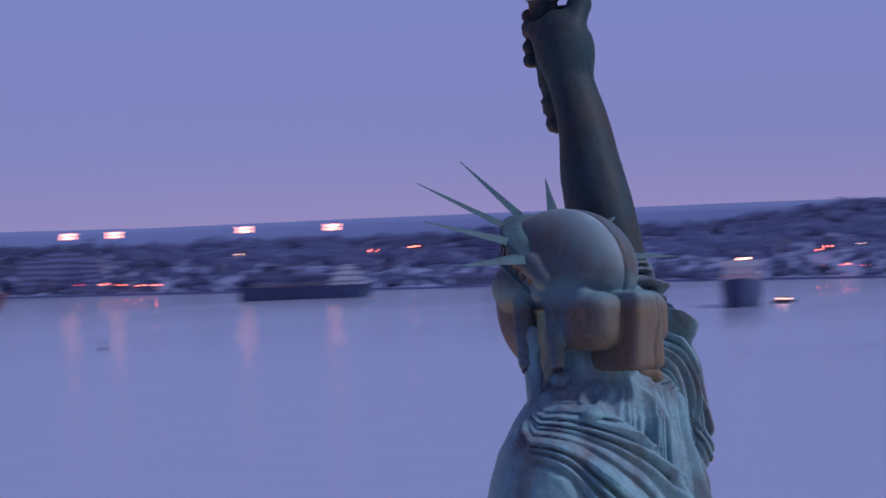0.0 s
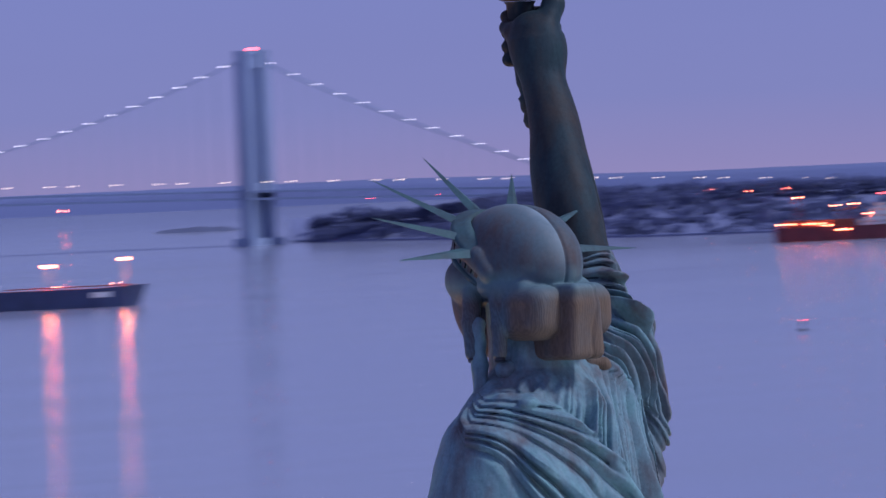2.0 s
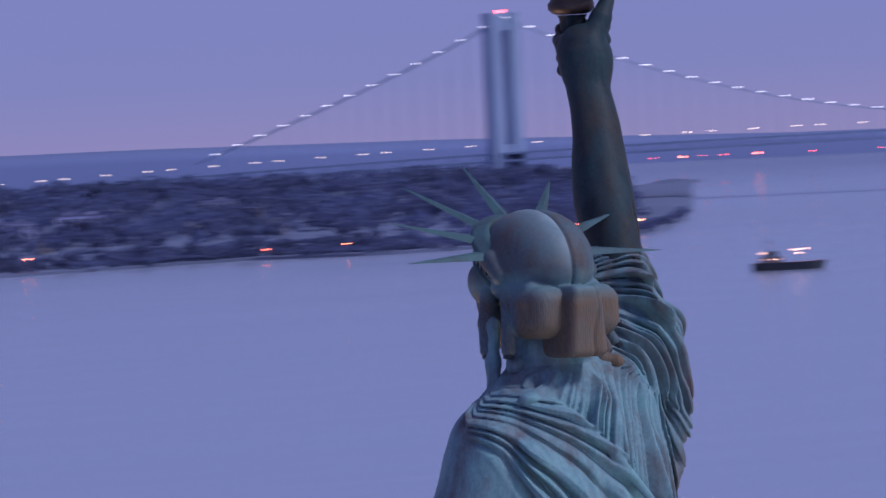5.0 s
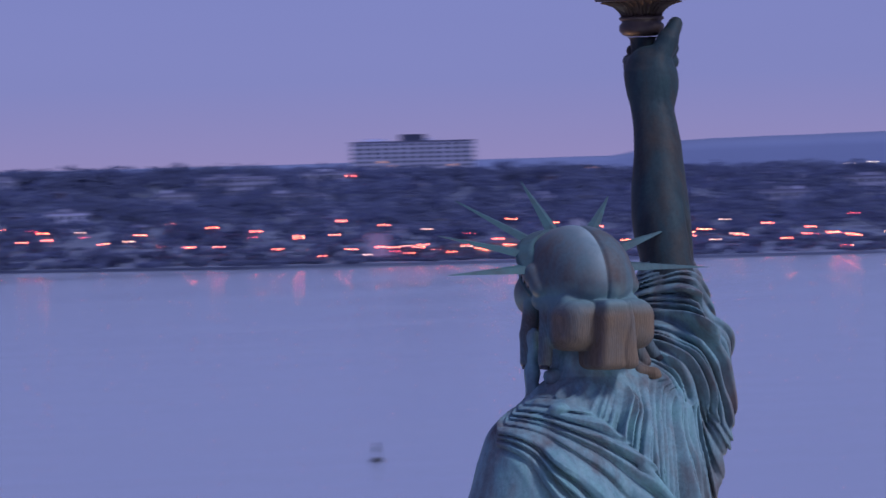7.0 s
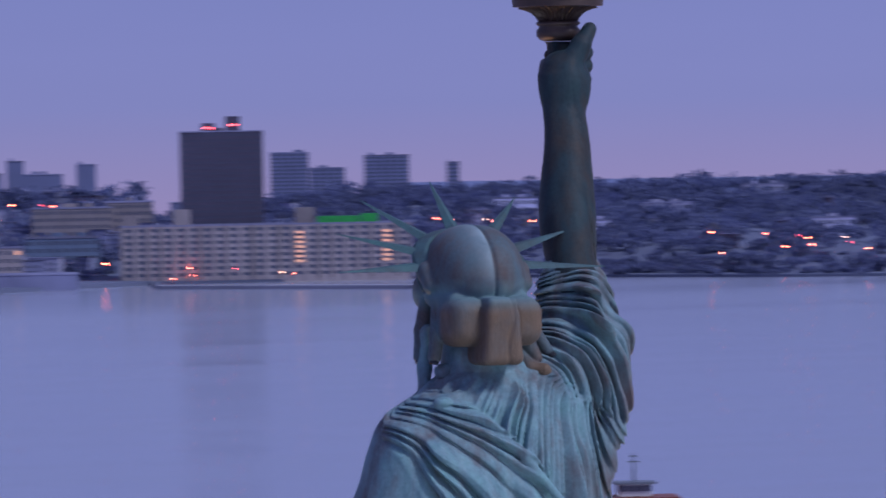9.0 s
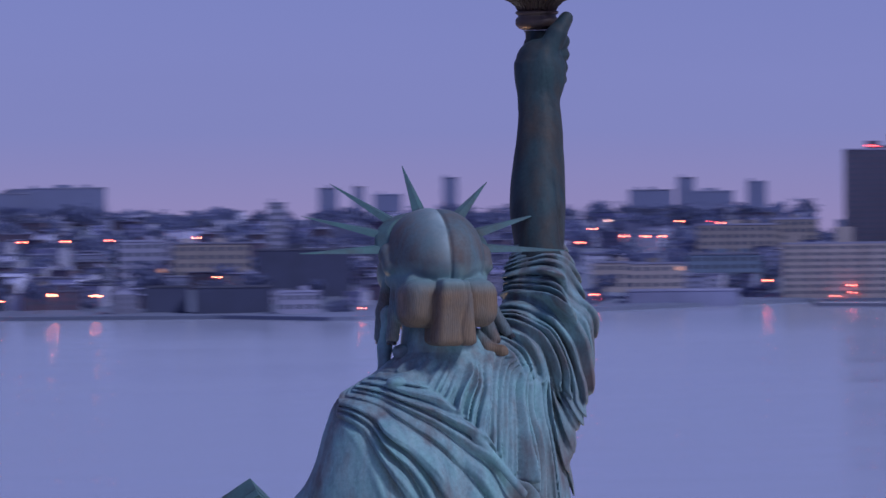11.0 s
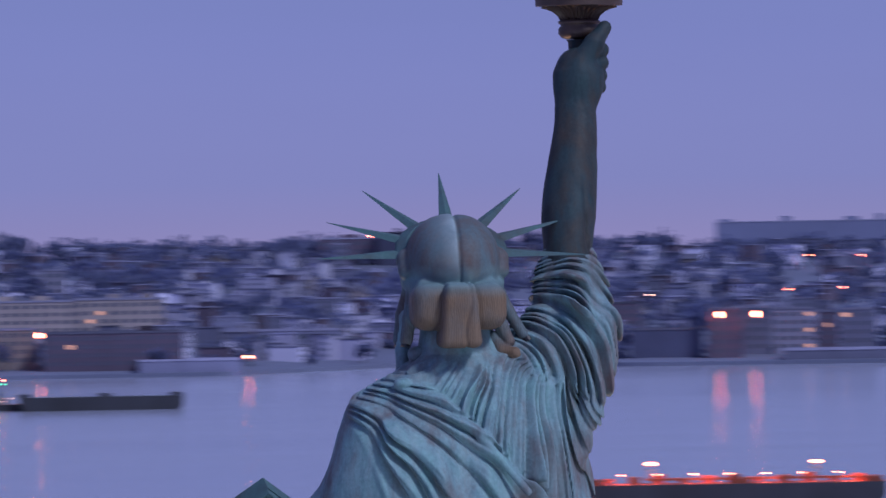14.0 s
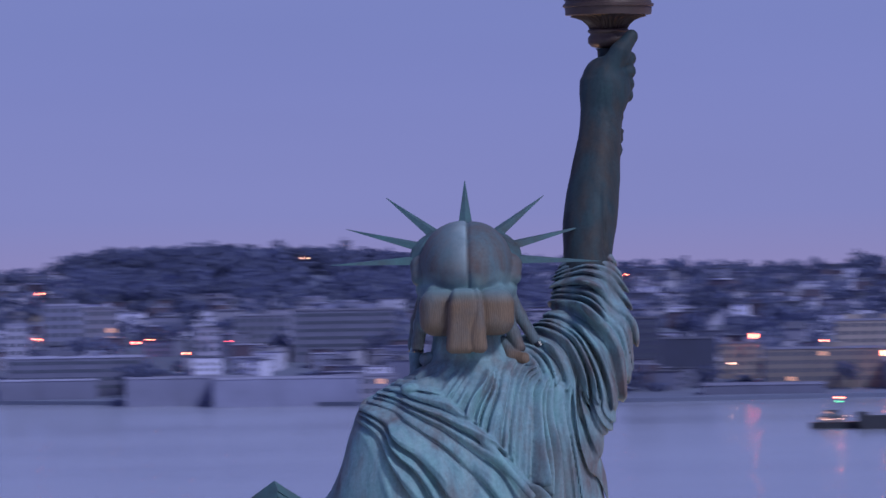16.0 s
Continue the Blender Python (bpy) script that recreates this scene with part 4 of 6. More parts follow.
for i in range(nb):
    b = 20 + 42 * i / (nb - 1)
    top = float(np.interp(b, FAR_B, FAR_Z)) + 0.7 * noise.noise((b * 3, 0, 5)) + 0.35 * noise.noise((b * 13, 0, 9))
    top = EYE - (EYE - top) * 18 / 14
    vs += [polar(b, 16800, 0), polar(b, 17400, top * 0.55 + 6), polar(b, 18000, top), polar(b, 18600, 10)]
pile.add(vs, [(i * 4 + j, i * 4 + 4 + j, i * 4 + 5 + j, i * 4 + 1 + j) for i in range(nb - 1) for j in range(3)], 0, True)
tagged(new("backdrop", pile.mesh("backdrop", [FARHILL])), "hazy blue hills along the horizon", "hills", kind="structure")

# two low islets beyond the bridge
for b0, b1, r, h in ((39.64, 40.28, 10900, 9.0), (37.78, 38.13, 12300, 6.0), (33.9, 34.3, 11000, 7.0)):
    pile, n, vs = Pile(), 24, []
    for i in range(n):
        u = i / (n - 1)
        b = b0 + (b1 - b0) * u
        top = h * math.sin(math.pi * u) ** 0.6 * (0.75 + 0.4 * noise.noise((u * 7, r, 0)))
        vs += [polar(b, r, -0.5), polar(b, r + 60, max(0, top)), polar(b, r + 160, -0.5)]
    pile.add(vs, [(i * 3 + j, i * 3 + 3 + j, i * 3 + 4 + j, i * 3 + 1 + j) for i in range(n - 1) for j in range(2)], 0, False)
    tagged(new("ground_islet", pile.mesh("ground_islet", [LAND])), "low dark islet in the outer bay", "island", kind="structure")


# ---- woods: crowns of many small leaf clumps ----
def quads_mesh(name, cen, size, rng, mat):
    """One mesh of tilted leaf clumps at the given centres."""
    n = len(cen)
    a = rng.normal(size=(n, 3))
    a /= np.linalg.norm(a, axis=1)[:, None]
    t = np.cross(a, rng.normal(size=(n, 3)))
    t /= np.linalg.norm(t, axis=1)[:, None] + 1e-9
    s = np.cross(a, t)
    size = size[:, None]
    v = np.stack([cen + size * (t + 0.3 * s), cen + size * (s - 0.2 * t), cen - size * (t * 0.9 + 0.1 * s), cen - size * (s * 0.8)], 1).reshape(-1, 3)
    me = bpy.data.meshes.new(name)
    me.vertices.add(4 * n)
    me.vertices.foreach_set("co", v.astype(f32).ravel())
    me.loops.add(4 * n)
    me.loops.foreach_set("vertex_index", np.arange(4 * n, dtype=np.int32))
    me.polygons.add(n)
    me.polygons.foreach_set("loop_start", np.arange(0, 4 * n, 4, dtype=np.int32))
    me.materials.append(mat)
    me.update(calc_edges=True)
    return me


rng = np.random.default_rng(7)


def crown_points(n, h, w):
    """Clump centres of one crown: several uneven boughs."""
    out = []
    for _ in range(7):
        c = np.array([rng.normal(0, w * 0.28), rng.normal(0, w * 0.28), h * rng.uniform(0.42, 0.85)])
        rad = w * rng.uniform(0.22, 0.36)
        d = rng.normal(size=(n // 7, 3))
        d /= np.linalg.norm(d, axis=1)[:, None]
        out.append(c + d * rad * rng.uniform(0.6, 1.05, (n // 7, 1)))
    return np.concatenate(out)


def wood(name, label, area, count, leaf=None):
    cen, siz = [], []
    for _ in range(count):
        b, r = area()
        h, w = rng.uniform(8, 16), rng.uniform(9, 16)
        if rng.random() < 0.14:
            h, w = h * 1.15, w * 1.4
        if r < shore_at(b) + 330:
            h, w = h * 0.28, w * 0.6
        if before_lamp(b, r):
            h *= 0.4
        k = place(b, r).to_scale().x
        p = crown_points(84, h, w) * k
        o = np.array(polar(b, r, terrain(b, r)))
        cen.append(p + o)
        siz.append(np.full(len(p), max(1.0, w / 11)) * k * rng.uniform(0.8, 1.5, len(p)))
    ob = new(name, quads_mesh(name, np.concatenate(cen), np.concatenate(siz), rng, leaf or LEAF))
    return tagged(ob, label, "trees", kind="stuff")


def spread(b0, b1, lo, hi, crest=0.3):
    def pick():
        b = rng.uniform(b0, b1)
        s, e = shore_at(b), ridge_at(b)
        u = rng.uniform(0.93, 1.06) if rng.random() < crest else rng.uniform(lo, hi)
        return b, s + (e - s) * u
    return pick


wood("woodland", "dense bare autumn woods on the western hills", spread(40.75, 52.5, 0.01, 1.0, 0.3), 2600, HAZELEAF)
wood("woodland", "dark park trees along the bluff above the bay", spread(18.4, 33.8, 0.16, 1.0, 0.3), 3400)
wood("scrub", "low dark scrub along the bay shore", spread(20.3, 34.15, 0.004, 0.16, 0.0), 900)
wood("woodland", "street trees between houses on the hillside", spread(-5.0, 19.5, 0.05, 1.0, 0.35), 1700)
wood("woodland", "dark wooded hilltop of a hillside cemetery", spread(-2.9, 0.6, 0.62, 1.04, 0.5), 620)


def tree(b, r, h, w):
    e = tagged(new("tree"), "dark bushy autumn tree on the shore", "tree", "trees near the waterline")
    pile = Pile()
    st = [(0.45, 0), (0.35, h * 0.3), (0.2, h * 0.7)]
    tv, tq = lathe(st, 7, (0, 0, 0))
    pile.add(tv, tq)
    for i in range(5):
        a = i * 1.3
        q = Vector((math.cos(a), math.sin(a), 0))
        o, t = Vector((0, 0, h * (0.3 + 0.07 * i))), Vector((0, 0, h * 0.6)) + q * w * 0.35
        pile.add([o + Vector((0.15, 0, 0)), o - Vector((0.15, 0, 0)), t, o + Vector((0, 0.15, 0.1))], [(0, 1, 2), (1, 3, 2), (3, 0, 2)])
    part("trunk", pile, BARK, e)
    cr = new("crown", quads_mesh("crown", crown_points(210, h, w), rng.uniform(0.7, 1.3, 210), rng, LEAF))
    cr.parent = e
    return e


kinds = [tree(0, 0, 11, 10), tree(0, 0, 14, 12), tree(0, 0, 9, 12)]
spots = [(rng.uniform(20.4, 32.4), rng.uniform(0.0, 0.05)) for _ in range(24)] + [(rng.uniform(-4.5, 18), rng.uniform(0.0, 0.12)) for _ in range(40)] + [(rng.uniform(41, 52), rng.uniform(0.0, 0.05)) for _ in range(30)]
for i, (b, u) in enumerate(spots):
    r = shore_at(b) + 25 + (ridge_at(b) - shore_at(b)) * u
    m = place(b, r, terrain(b, r), rng.uniform(0, 360), rng.uniform(0.8, 1.25))
    if i < 3:
        kinds[i].matrix_basis = m
    else:
        made = copy_thing(kinds[i % 3], Matrix.Identity(4))
        made.matrix_basis = m


# ---- houses and larger buildings ----
def pane_mesh(w, h, mat):
    pile = Pile()
    pile.box((0, 0, 0), (w, 0.12, h), 0)
    return pile.mesh("pane", [mat])


PANES = {}


def window(parent, x, z, y, w, h, lit, turn=0):
    key = (round(w, 1), round(h, 1), lit)
    if key not in PANES:
        PANES[key] = pane_mesh(w, h, LITROOM if lit else PANE)
    return reuse("window", PANES[key], parent, Matrix.Translation((x, y, z)) @ Matrix.Rotation(radians(turn), 4, "Z"), "window with a light on" if lit else "")


def house(w, d, h, wall, roof, gable, label):
    e = tagged(new("house"), label, "house", "houses on the hillside")
    pile = Pile()
    pile.box((0, 0, h / 2 - 1.5), (w, d, h + 3), 0)
    if gable:
        pile.add([(-w / 2, -d / 2, h), (w / 2, -d / 2, h), (0, -d / 2, h + w * 0.35), (-w / 2, d / 2, h), (w / 2, d / 2, h), (0, d / 2, h + w * 0.35)], [(0, 1, 2), (4, 3, 5)], 0)
    part("wall", pile, wall, e)
    pile = Pile()
    if gable:
        t, o = 0.35, 0.6
        for sx in (-1, 1):
            a = [(sx * (w / 2 + o), -d / 2 - o, h - o * 0.7), (0, -d / 2 - o, h + w * 0.35), (0, d / 2 + o, h + w * 0.35), (sx * (w / 2 + o), d / 2 + o, h - o * 0.7)]
            vs = a + [(x, y, z + t) for x, y, z in a]
            fs = [(0, 1, 2, 3), (7, 6, 5, 4), (0, 4, 5, 1), (1, 5, 6, 2), (2, 6, 7, 3), (3, 7, 4, 0)]
            pile.add(vs, fs if sx > 0 else [f[::-1] for f in fs], 0)
    else:
        pile.box((0, 0, h + 0.2), (w + 0.6, d + 0.6, 0.5), 0)
        pile.box((w * 0.22, d * 0.1, h + 1.3), (2.4, 2.4, 1.8), 0)
    part("roof", pile, roof, e)
    pile = Pile()
    pile.box((-w * 0.3, d * 0.2, h + 1.4), (0.9, 0.9, 3.2), 0)
    part("chimney", pile, WALLS[2], e)
    for fz in range(int(h // 3)):
        for ix in (-1, 1):
            window(e, ix * w * 0.24, 1.7 + 3 * fz, -d / 2 - 0.03, 1.2, 1.6, False)
    return e


HOUSES = [house(9, 12, 7, WALLS[0], ROOFS[0], False, "pale flat-roofed row house on the hillside"), house(8, 11, 6.4, WALLS[0], ROOFS[1], True, "small white gabled house with slate roof"),
          house(12, 14, 9.5, WALLS[2], ROOFS[0], False, "red brick three-storey house with flat roof"), house(9, 12, 6.6, WALLS[1], ROOFS[1], True, "buff brick gabled house among trees"),
          house(15, 12, 9.3, WALLS[3], ROOFS[0], False, "grey three-storey apartment house with flat roof")]
spots = [(rng.uniform(-4.2, 19.0), rng.uniform(0.10, 1.0)) for _ in range(230)] + [(rng.uniform(20.4, 31.5), rng.uniform(0.2, 0.98)) for _ in range(90)] + [(rng.uniform(43.5, 52), rng.uniform(0.02, 0.7)) for _ in range(20)]
for i, (b, u) in enumerate(spots):
    r = shore_at(b) + (ridge_at(b) - shore_at(b)) * u
    if -2.7 < b < 0.4 and u > 0.62:
        u = 0.5
        r = shore_at(b) + (ridge_at(b) - shore_at(b)) * u
    if before_lamp(b, r):
        r += 440
    m = place(b, r, terrain(b, r), float(rng.choice([-25, -12, 0, 78])) + rng.normal(0, 4), rng.uniform(0.85, 1.25))
    if i < len(HOUSES):
        HOUSES[i].matrix_basis = m
    else:
        copy_thing(HOUSES[int(rng.integers(0, 5))], Matrix.Identity(4)).matrix_basis = m

# the rest of the streets, too many to count
pile = Pile()
for _ in range(1700):
    b, u = rng.uniform(-5.5, 19.2), rng.uniform(0.08, 1.03)
    if -2.8 < b < 0.5 and u > 0.6:
        continue
    r = shore_at(b) + (ridge_at(b) - shore_at(b)) * u
    if before_lamp(b, r):
        continue
    w, d, h = rng.uniform(7, 20), rng.uniform(9, 18), rng.choice([6.5, 8, 9.5, 11])
    m = place(b, r, terrain(b, r), float(rng.choice([-25, -12, 0, 78])))
    wall = int(rng.choice([0, 7, 2, 3, 7, 3]))
    pile.box((0, 0, h / 2 - 2), (w, d, h + 4), wall, m)
    pile.box((0, 0, h + 0.25), (w + 0.7, d + 0.7, 0.5), 4 + int(rng.random() < 0.4), m)
    for fz in range(int(h // 3)):
        for ix in range(int(w // 3.4)):
            pile.box((-w / 2 + 2 + ix * 3.4, -d / 2 - 0.02, 1.7 + fz * 3), (1.2, 0.12, 1.5), 6, m)
tagged(new("row_houses", pile.mesh("row_houses", WALLS[:4] + ROOFS + [PANE, BRIGHT])), "crowded rows of pale houses with flat roofs", "houses", kind="stuff")


def block(name, b, r, w, h, d, wall, label, floors=0, cols=0, lit=0.0, base=None, roof=0, band=False, face=0.0, group="", crown=True, seed=0):
    """A larger building: wall, roof with its parapet and plant rooms, and windows one by one."""
    rr = random.Random(seed * 131 + int(b * 100) + r)
    e = tagged(new(name), label, "building", group)
    pile = Pile()
    pile.box((0, 0, h / 2 - 3), (w, d, h + 6), 0)
    if band:
        pil = Pile()
        pil.box((0, 0, h / 2), (1.8, 0.8, h), 0)
        pil = pil.mesh("pilaster", [wall])
        for i in range(max(2, int(w / 9)) + 1):
            reuse("pilaster", pil, e, Matrix.Translation((-w / 2 + i * w / max(2, int(w / 9)), -d / 2 - 0.35, 0)))
    part("wall", pile, wall, e)
    pile = Pile()
    for x, y, sx, sy in ((0, -d / 2, w + 0.8, 0.6), (0, d / 2, w + 0.8, 0.6), (-w / 2, 0, 0.6, d), (w / 2, 0, 0.6, d)):
        pile.box((x, y, h + 0.5), (sx, sy, 1.0), 0)
    pile.box((0, 0, h + 0.08), (w - 0.7, d - 0.7, 0.16), 0)
    part("roof", pile, ROOFS[roof], e)
    if crown:
        for _ in range(1 + int(w > 30)):
            pile = Pile()
            pw = rr.uniform(0.08, 0.2) * w
            pile.box((rr.uniform(-0.35, 0.35) * w, 0, h + 1.7), (pw, d * 0.4, 3.2), 0)
            part("plant_room", pile, wall, e)
    if floors:
        fh = (h - 1.5) / floors
        for f in range(floors):
            if cols:
                for c in range(cols):
                    x = -w / 2 + (c + 0.5) * w / cols
                    window(e, x, 1.2 + fh * (f + 0.5), -d / 2 - 0.03, round(0.55 * w / cols, 1), round(fh * 0.5, 1), rr.random() < lit)
            else:
                window(e, 0, 1.2 + fh * (f + 0.5), -d / 2 - 0.03, round(w * 0.94, 1), round(fh * 0.42, 1), False)
    e.matrix_basis = place(b, r, terrain(b, r) if base is None else base, face)
    return e


# the bluff above the bay: hospital, far towers
hospital = block("hospital", 25.63, 7300, 113, 37, 30, BRIGHT, "large pale hospital slab above the trees", 9, 14, 0.03)
pile = Pile()
pile.box((0, 0, 40), (23, 18, 8), 0)
part("penthouse", pile, WALLS[4], hospital)
block("church", 26.9, 7100, 12, 16, 14, WALLS[3], "church with a lit square tower above trees", 3, 2, 0.6)
block("school", 24.35, 6700, 62, 15, 20, WALLS[0], "pale low school building among dark trees", 3, 9, 0.0)
block("warehouse", 25.35, 5420, 16, 17, 14, WALLS[0], "square pale block by the shore road", 0, 0, 0)
block("warehouse", 26.2, 5430, 60, 8, 18, WALLS[1], "long low lamplit ferry shed at the shore", 1, 9, 0.4)
block("warehouse", 26.75, 5390, 36, 15, 16, WALLS[0], "pale hall behind the shore lamps", 2, 5, 0.1)
for b, r, w in ((23.1, 6000, 34), (23.9, 6350, 30), (21.9, 6400, 40), (20.8, 6600, 36), (24.7, 6300, 34), (26.5, 6250, 30), (28.9, 6700, 40), (29.3, 6050, 34), (25.0, 6900, 40), (28.3, 6300, 42), (29.8, 6200, 38), (30.8, 6500, 30), (21.3, 6100, 44), (22.6, 6800, 36), (27.4, 6600, 26)):
    block("apartment_building", b, r, w, 14, 16, BRIGHT, "pale apartment block showing between dark trees", 2, 5, 0.0)
for b, r, w, h in ((45.27, 7690, 30, 28), (45.5, 7720, 36, 31), (45.68, 7680, 18, 25)):
    block("apartment_building", b, r, w, h, 16, WALLS[0], "white apartment slab among the western woods", 5, 6, 0.0)
block("apartment_tower", 48.55, 7650, 17, 34, 15, WALLS[3], "slim grey apartment tower on the wooded hill", 10, 3, 0.0)
for b, r, w, h in ((48.45, 7240, 46, 8), (49.05, 7210, 60, 9), (46.95, 7480, 40, 9), (47.3, 7440, 34, 8)):
    block("warehouse", b, r, w, h, 18, WALLS[0], "pale low shed on the western shore", 1, 6, 0.0)
dark = block("apartment_tower", 18.67, 6100, 64, 94, 26, TOWERBRICK, "tall dark brown brick apartment tower", 22, 9, 0.015)
for x, w, h in ((-10, 10, 7), (9, 11, 12)):
    pile = Pile()
    pile.box((x, 0, 94 + h / 2), (w, 10, h), 0)
    top_house = part("roof_house", pile, TOWERBRICK, dark)
    for dx in (-2.6, 0, 2.6):
        pile = Pile()
        pile.box((x + dx, -5.2, 94 + h * 0.45), (1.1, 0.5, 1.1), 0)
        part("warning_lamp", pile, REDLAMP, top_house, "small red warning lamp")
HIGH = [(19.17, 8300, 40, 65), (19.44, 8300, 37, 45), (19.87, 8300, 47, 56), (20.35, 8300, 13, 47), (12.44, 6900, 29, 29), (12.79, 6800, 54, 29),
        (14.62, 7000, 17, 30), (14.84, 7000, 9, 31), (15.05, 7000, 25, 24), (15.5, 7000, 13, 38), (16.95, 6800, 38, 23), (17.2, 6900, 15, 34),
        (17.4, 6900, 34, 22), (17.71, 6900, 17, 30), (18.42, 6900, 29, 21), (11.68, 6800, 21, 32), (12.13, 6700, 79, 23), (12.73, 6600, 60, 27)]
for i, (b, r, w, h) in enumerate(HIGH):
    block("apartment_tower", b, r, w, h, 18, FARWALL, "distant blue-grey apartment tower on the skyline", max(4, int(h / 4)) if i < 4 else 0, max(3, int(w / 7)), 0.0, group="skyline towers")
for b, r, w, h in ((8.89, 6700, 200, 28), (10.49, 6800, 175, 27)):
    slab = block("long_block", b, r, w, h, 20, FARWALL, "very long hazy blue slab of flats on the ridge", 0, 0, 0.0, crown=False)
    for x, pw, ph in ((-0.46, 0.05, 3), (-0.2, 0.04, 5), (0.08, 0.06, 4), (0.2, 0.03, 6), (0.27, 0.05, 4), (0.44, 0.05, 3)):
        pile = Pile()
        pile.box((x * w, 0, h + ph / 2), (pw * w, 9, ph), 0)
        part("roof_house", pile, FARWALL, slab)

block("school", 5.52, 5330, 66, 17, 20, WALLS[2], "long dark brick school on the hilltop", 3, 10, 0.0)
# the old army warehouse with its piers
depot = block("depot", 18.98, 5640, 206, 38, 60, WALLS[1], "huge buff concrete warehouse with rows of windows", 8, 22, 0.0, band=True, crown=False)
for x, w, h in ((-60, 12, 12), (28, 14, 12), (-96, 10, 8)):
    pile = Pile()
    pile.box((x, -10, 38 + h / 2), (w, 14, h), 0)
    part("stair_tower", pile, WALLS[1], depot)
for x in (24, 86):                                                 # lit stair windows
    for f in range(7):
        window(depot, x, 12 + f * 3.4, -31.3, 5.2, 1.7, True)
pile = Pile()
pile.box((52, -20, 41), (30, 12, 5), 0)
pile.box((74, -20, 42), (12, 12, 6), 0)
part("tarpaulin", pile, plain("green_tarpaulin", (0.02, 0.32, 0.06), 0.6), depot, "bright green roof tarpaulin")
pier = tagged(new("pier"), "long low dark concrete pier over the water", "pier")
pile = Pile()
vs = []
for i in range(21):
    b = 16.3 + (20.46 - 16.3) * i / 20
    r = 5520 + (5104 - 5520) * i / 20
    vs += [polar(b, r, 2.4), polar(b, r, -1), polar(b, r + 45, -1), polar(b, r + 45, 2.4)]
pile.add(vs, [(i * 4 + j, i * 4 + 4 + j, i * 4 + 4 + (j + 1) % 4, i * 4 + (j + 1) % 4) for i in range(20) for j in range(4)] + [(80, 81, 82, 83)], 0)
part("deck", pile, CONCRETE, pier)

# the waterfront
MIDA = [(14.24, 4900, 11, 38, 0), (13.26, 4500, 27, 25, 0), (13.76, 4450, 44, 25, 1), (14.43, 4300, 52, 25, 4), (13.42, 4080, 23, 13, 4), (13.91, 4060, 40, 13, 4),
        (14.39, 4010, 21, 11, 0), (12.58, 4150, 31, 9, 2), (16.67, 4400, 22, 16, 1), (17, 4300, 31, 19, 1), (17.5, 4500, 43, 19, 5), (17.58, 5000, 51, 24, 1), (18.0, 5000, 30, 28, 1)]
MIDB = [(8.13, 3900, 17, 24, 2), (8.33, 3950, 17, 23, 3), (8.63, 3950, 21, 22, 0), (8.88, 3900, 10, 22, 2), (9.1, 3900, 18, 23, 3), (9.83, 4000, 65, 22, 3),
        (10.47, 4000, 24, 22, 3), (10.04, 4400, 16, 22, 1), (7.7, 3920, 36, 14, 4), (11.24, 4020, 40, 15, 3), (12.04, 4150, 32, 16, 4), (16.1, 4250, 34, 15, 3), (15.4, 4150, 30, 13, 0)]
MIDC = [(3.05, 4100, 47, 22, 1), (3.7, 4100, 47, 23, 1), (2.03, 3950, 21, 17, 1), (2.64, 3880, 59, 18, 1), (3.64, 3850, 69, 18, 2), (1.65, 3900, 28, 22, 4),
        (3.24, 4700, 14, 16, 0), (5.9, 4150, 12, 20, 0), (7.02, 4200, 19, 20, 0), (7.34, 4150, 24, 18, 2), (5.32, 5200, 11, 17, 3), (5.72, 5300, 22, 22, 4), (6.5, 3990, 40, 9, 3), (5.0, 4000, 44, 12, 3)]
MIDD = [(-2.91, 4300, 21, 29, 3), (-2.65, 4300, 18, 25, 0), (-0.87, 4150, 56, 26, 3), (-1.47, 4250, 30, 19, 3), (-2.85, 3980, 71, 18, 3), (-1.87, 4150, 13, 18, 0),
        (1.32, 3950, 17, 30, 4), (-0.84, 5400, 6, 20, 3), (-1.11, 5400, 44, 11, 2), (-3.27, 4100, 12, 30, 0), (-0.72, 3810, 30, 11, 0), (0.3, 4100, 40, 20, 3), (-3.9, 4100, 40, 18, 3)]
TEXT = ["pale rendered waterfront block with rows of windows", "buff brick industrial building with rows of windows", "red brick warehouse near the water", "grey clad waterfront building with ribbon windows",
        "dark unlit industrial block at the shore", "blue-grey clad shed near the shore"]
for i, (b, r, w, h, k) in enumerate(MIDA + MIDB + MIDC + MIDD):
    fl = max(2, int(h / 4.2))
    co = 0 if k == 3 and w > 40 else max(3, int(w / 5))
    block("waterfront_building", b, r, w, h, min(40, max(12, w * 0.6)), WALLS[k], TEXT[k], 0 if (k == 4 and w > 20) else fl, co, 0.035 if k in (0, 1) else 0.02, roof=1 if k in (2, 4) else 0, seed=i)
# a white gabled hall and flat sheds at the quay
hall = house(14, 20, 10, WALLS[0], ROOFS[1], True, "white gabled quayside hall with dark roof")
hall.matrix_basis = place(13.12, 4060, terrain(13.12, 4060), 0)
SHEDS = [(-3.05, 3935, 50, 9), (-2.03, 3830, 61, 11), (-1.3, 3775, 72, 11), (0.2, 3760, 46, 5), (2.2, 3790, 60, 4), (4.2, 3790, 50, 5), (6.9, 3855, 40, 5), (9.0, 3850, 60, 4), (11.5, 3990, 60, 4), (15.6, 4050, 70, 6), (17.2, 4230, 60, 6)]
for b, r, w, h in SHEDS:
    block("quay_shed", b, r, w, h, 38, WALLS[3], "wide flat-roofed shed on the quay", 0, 0, 0.0, crown=False, group="quay sheds")


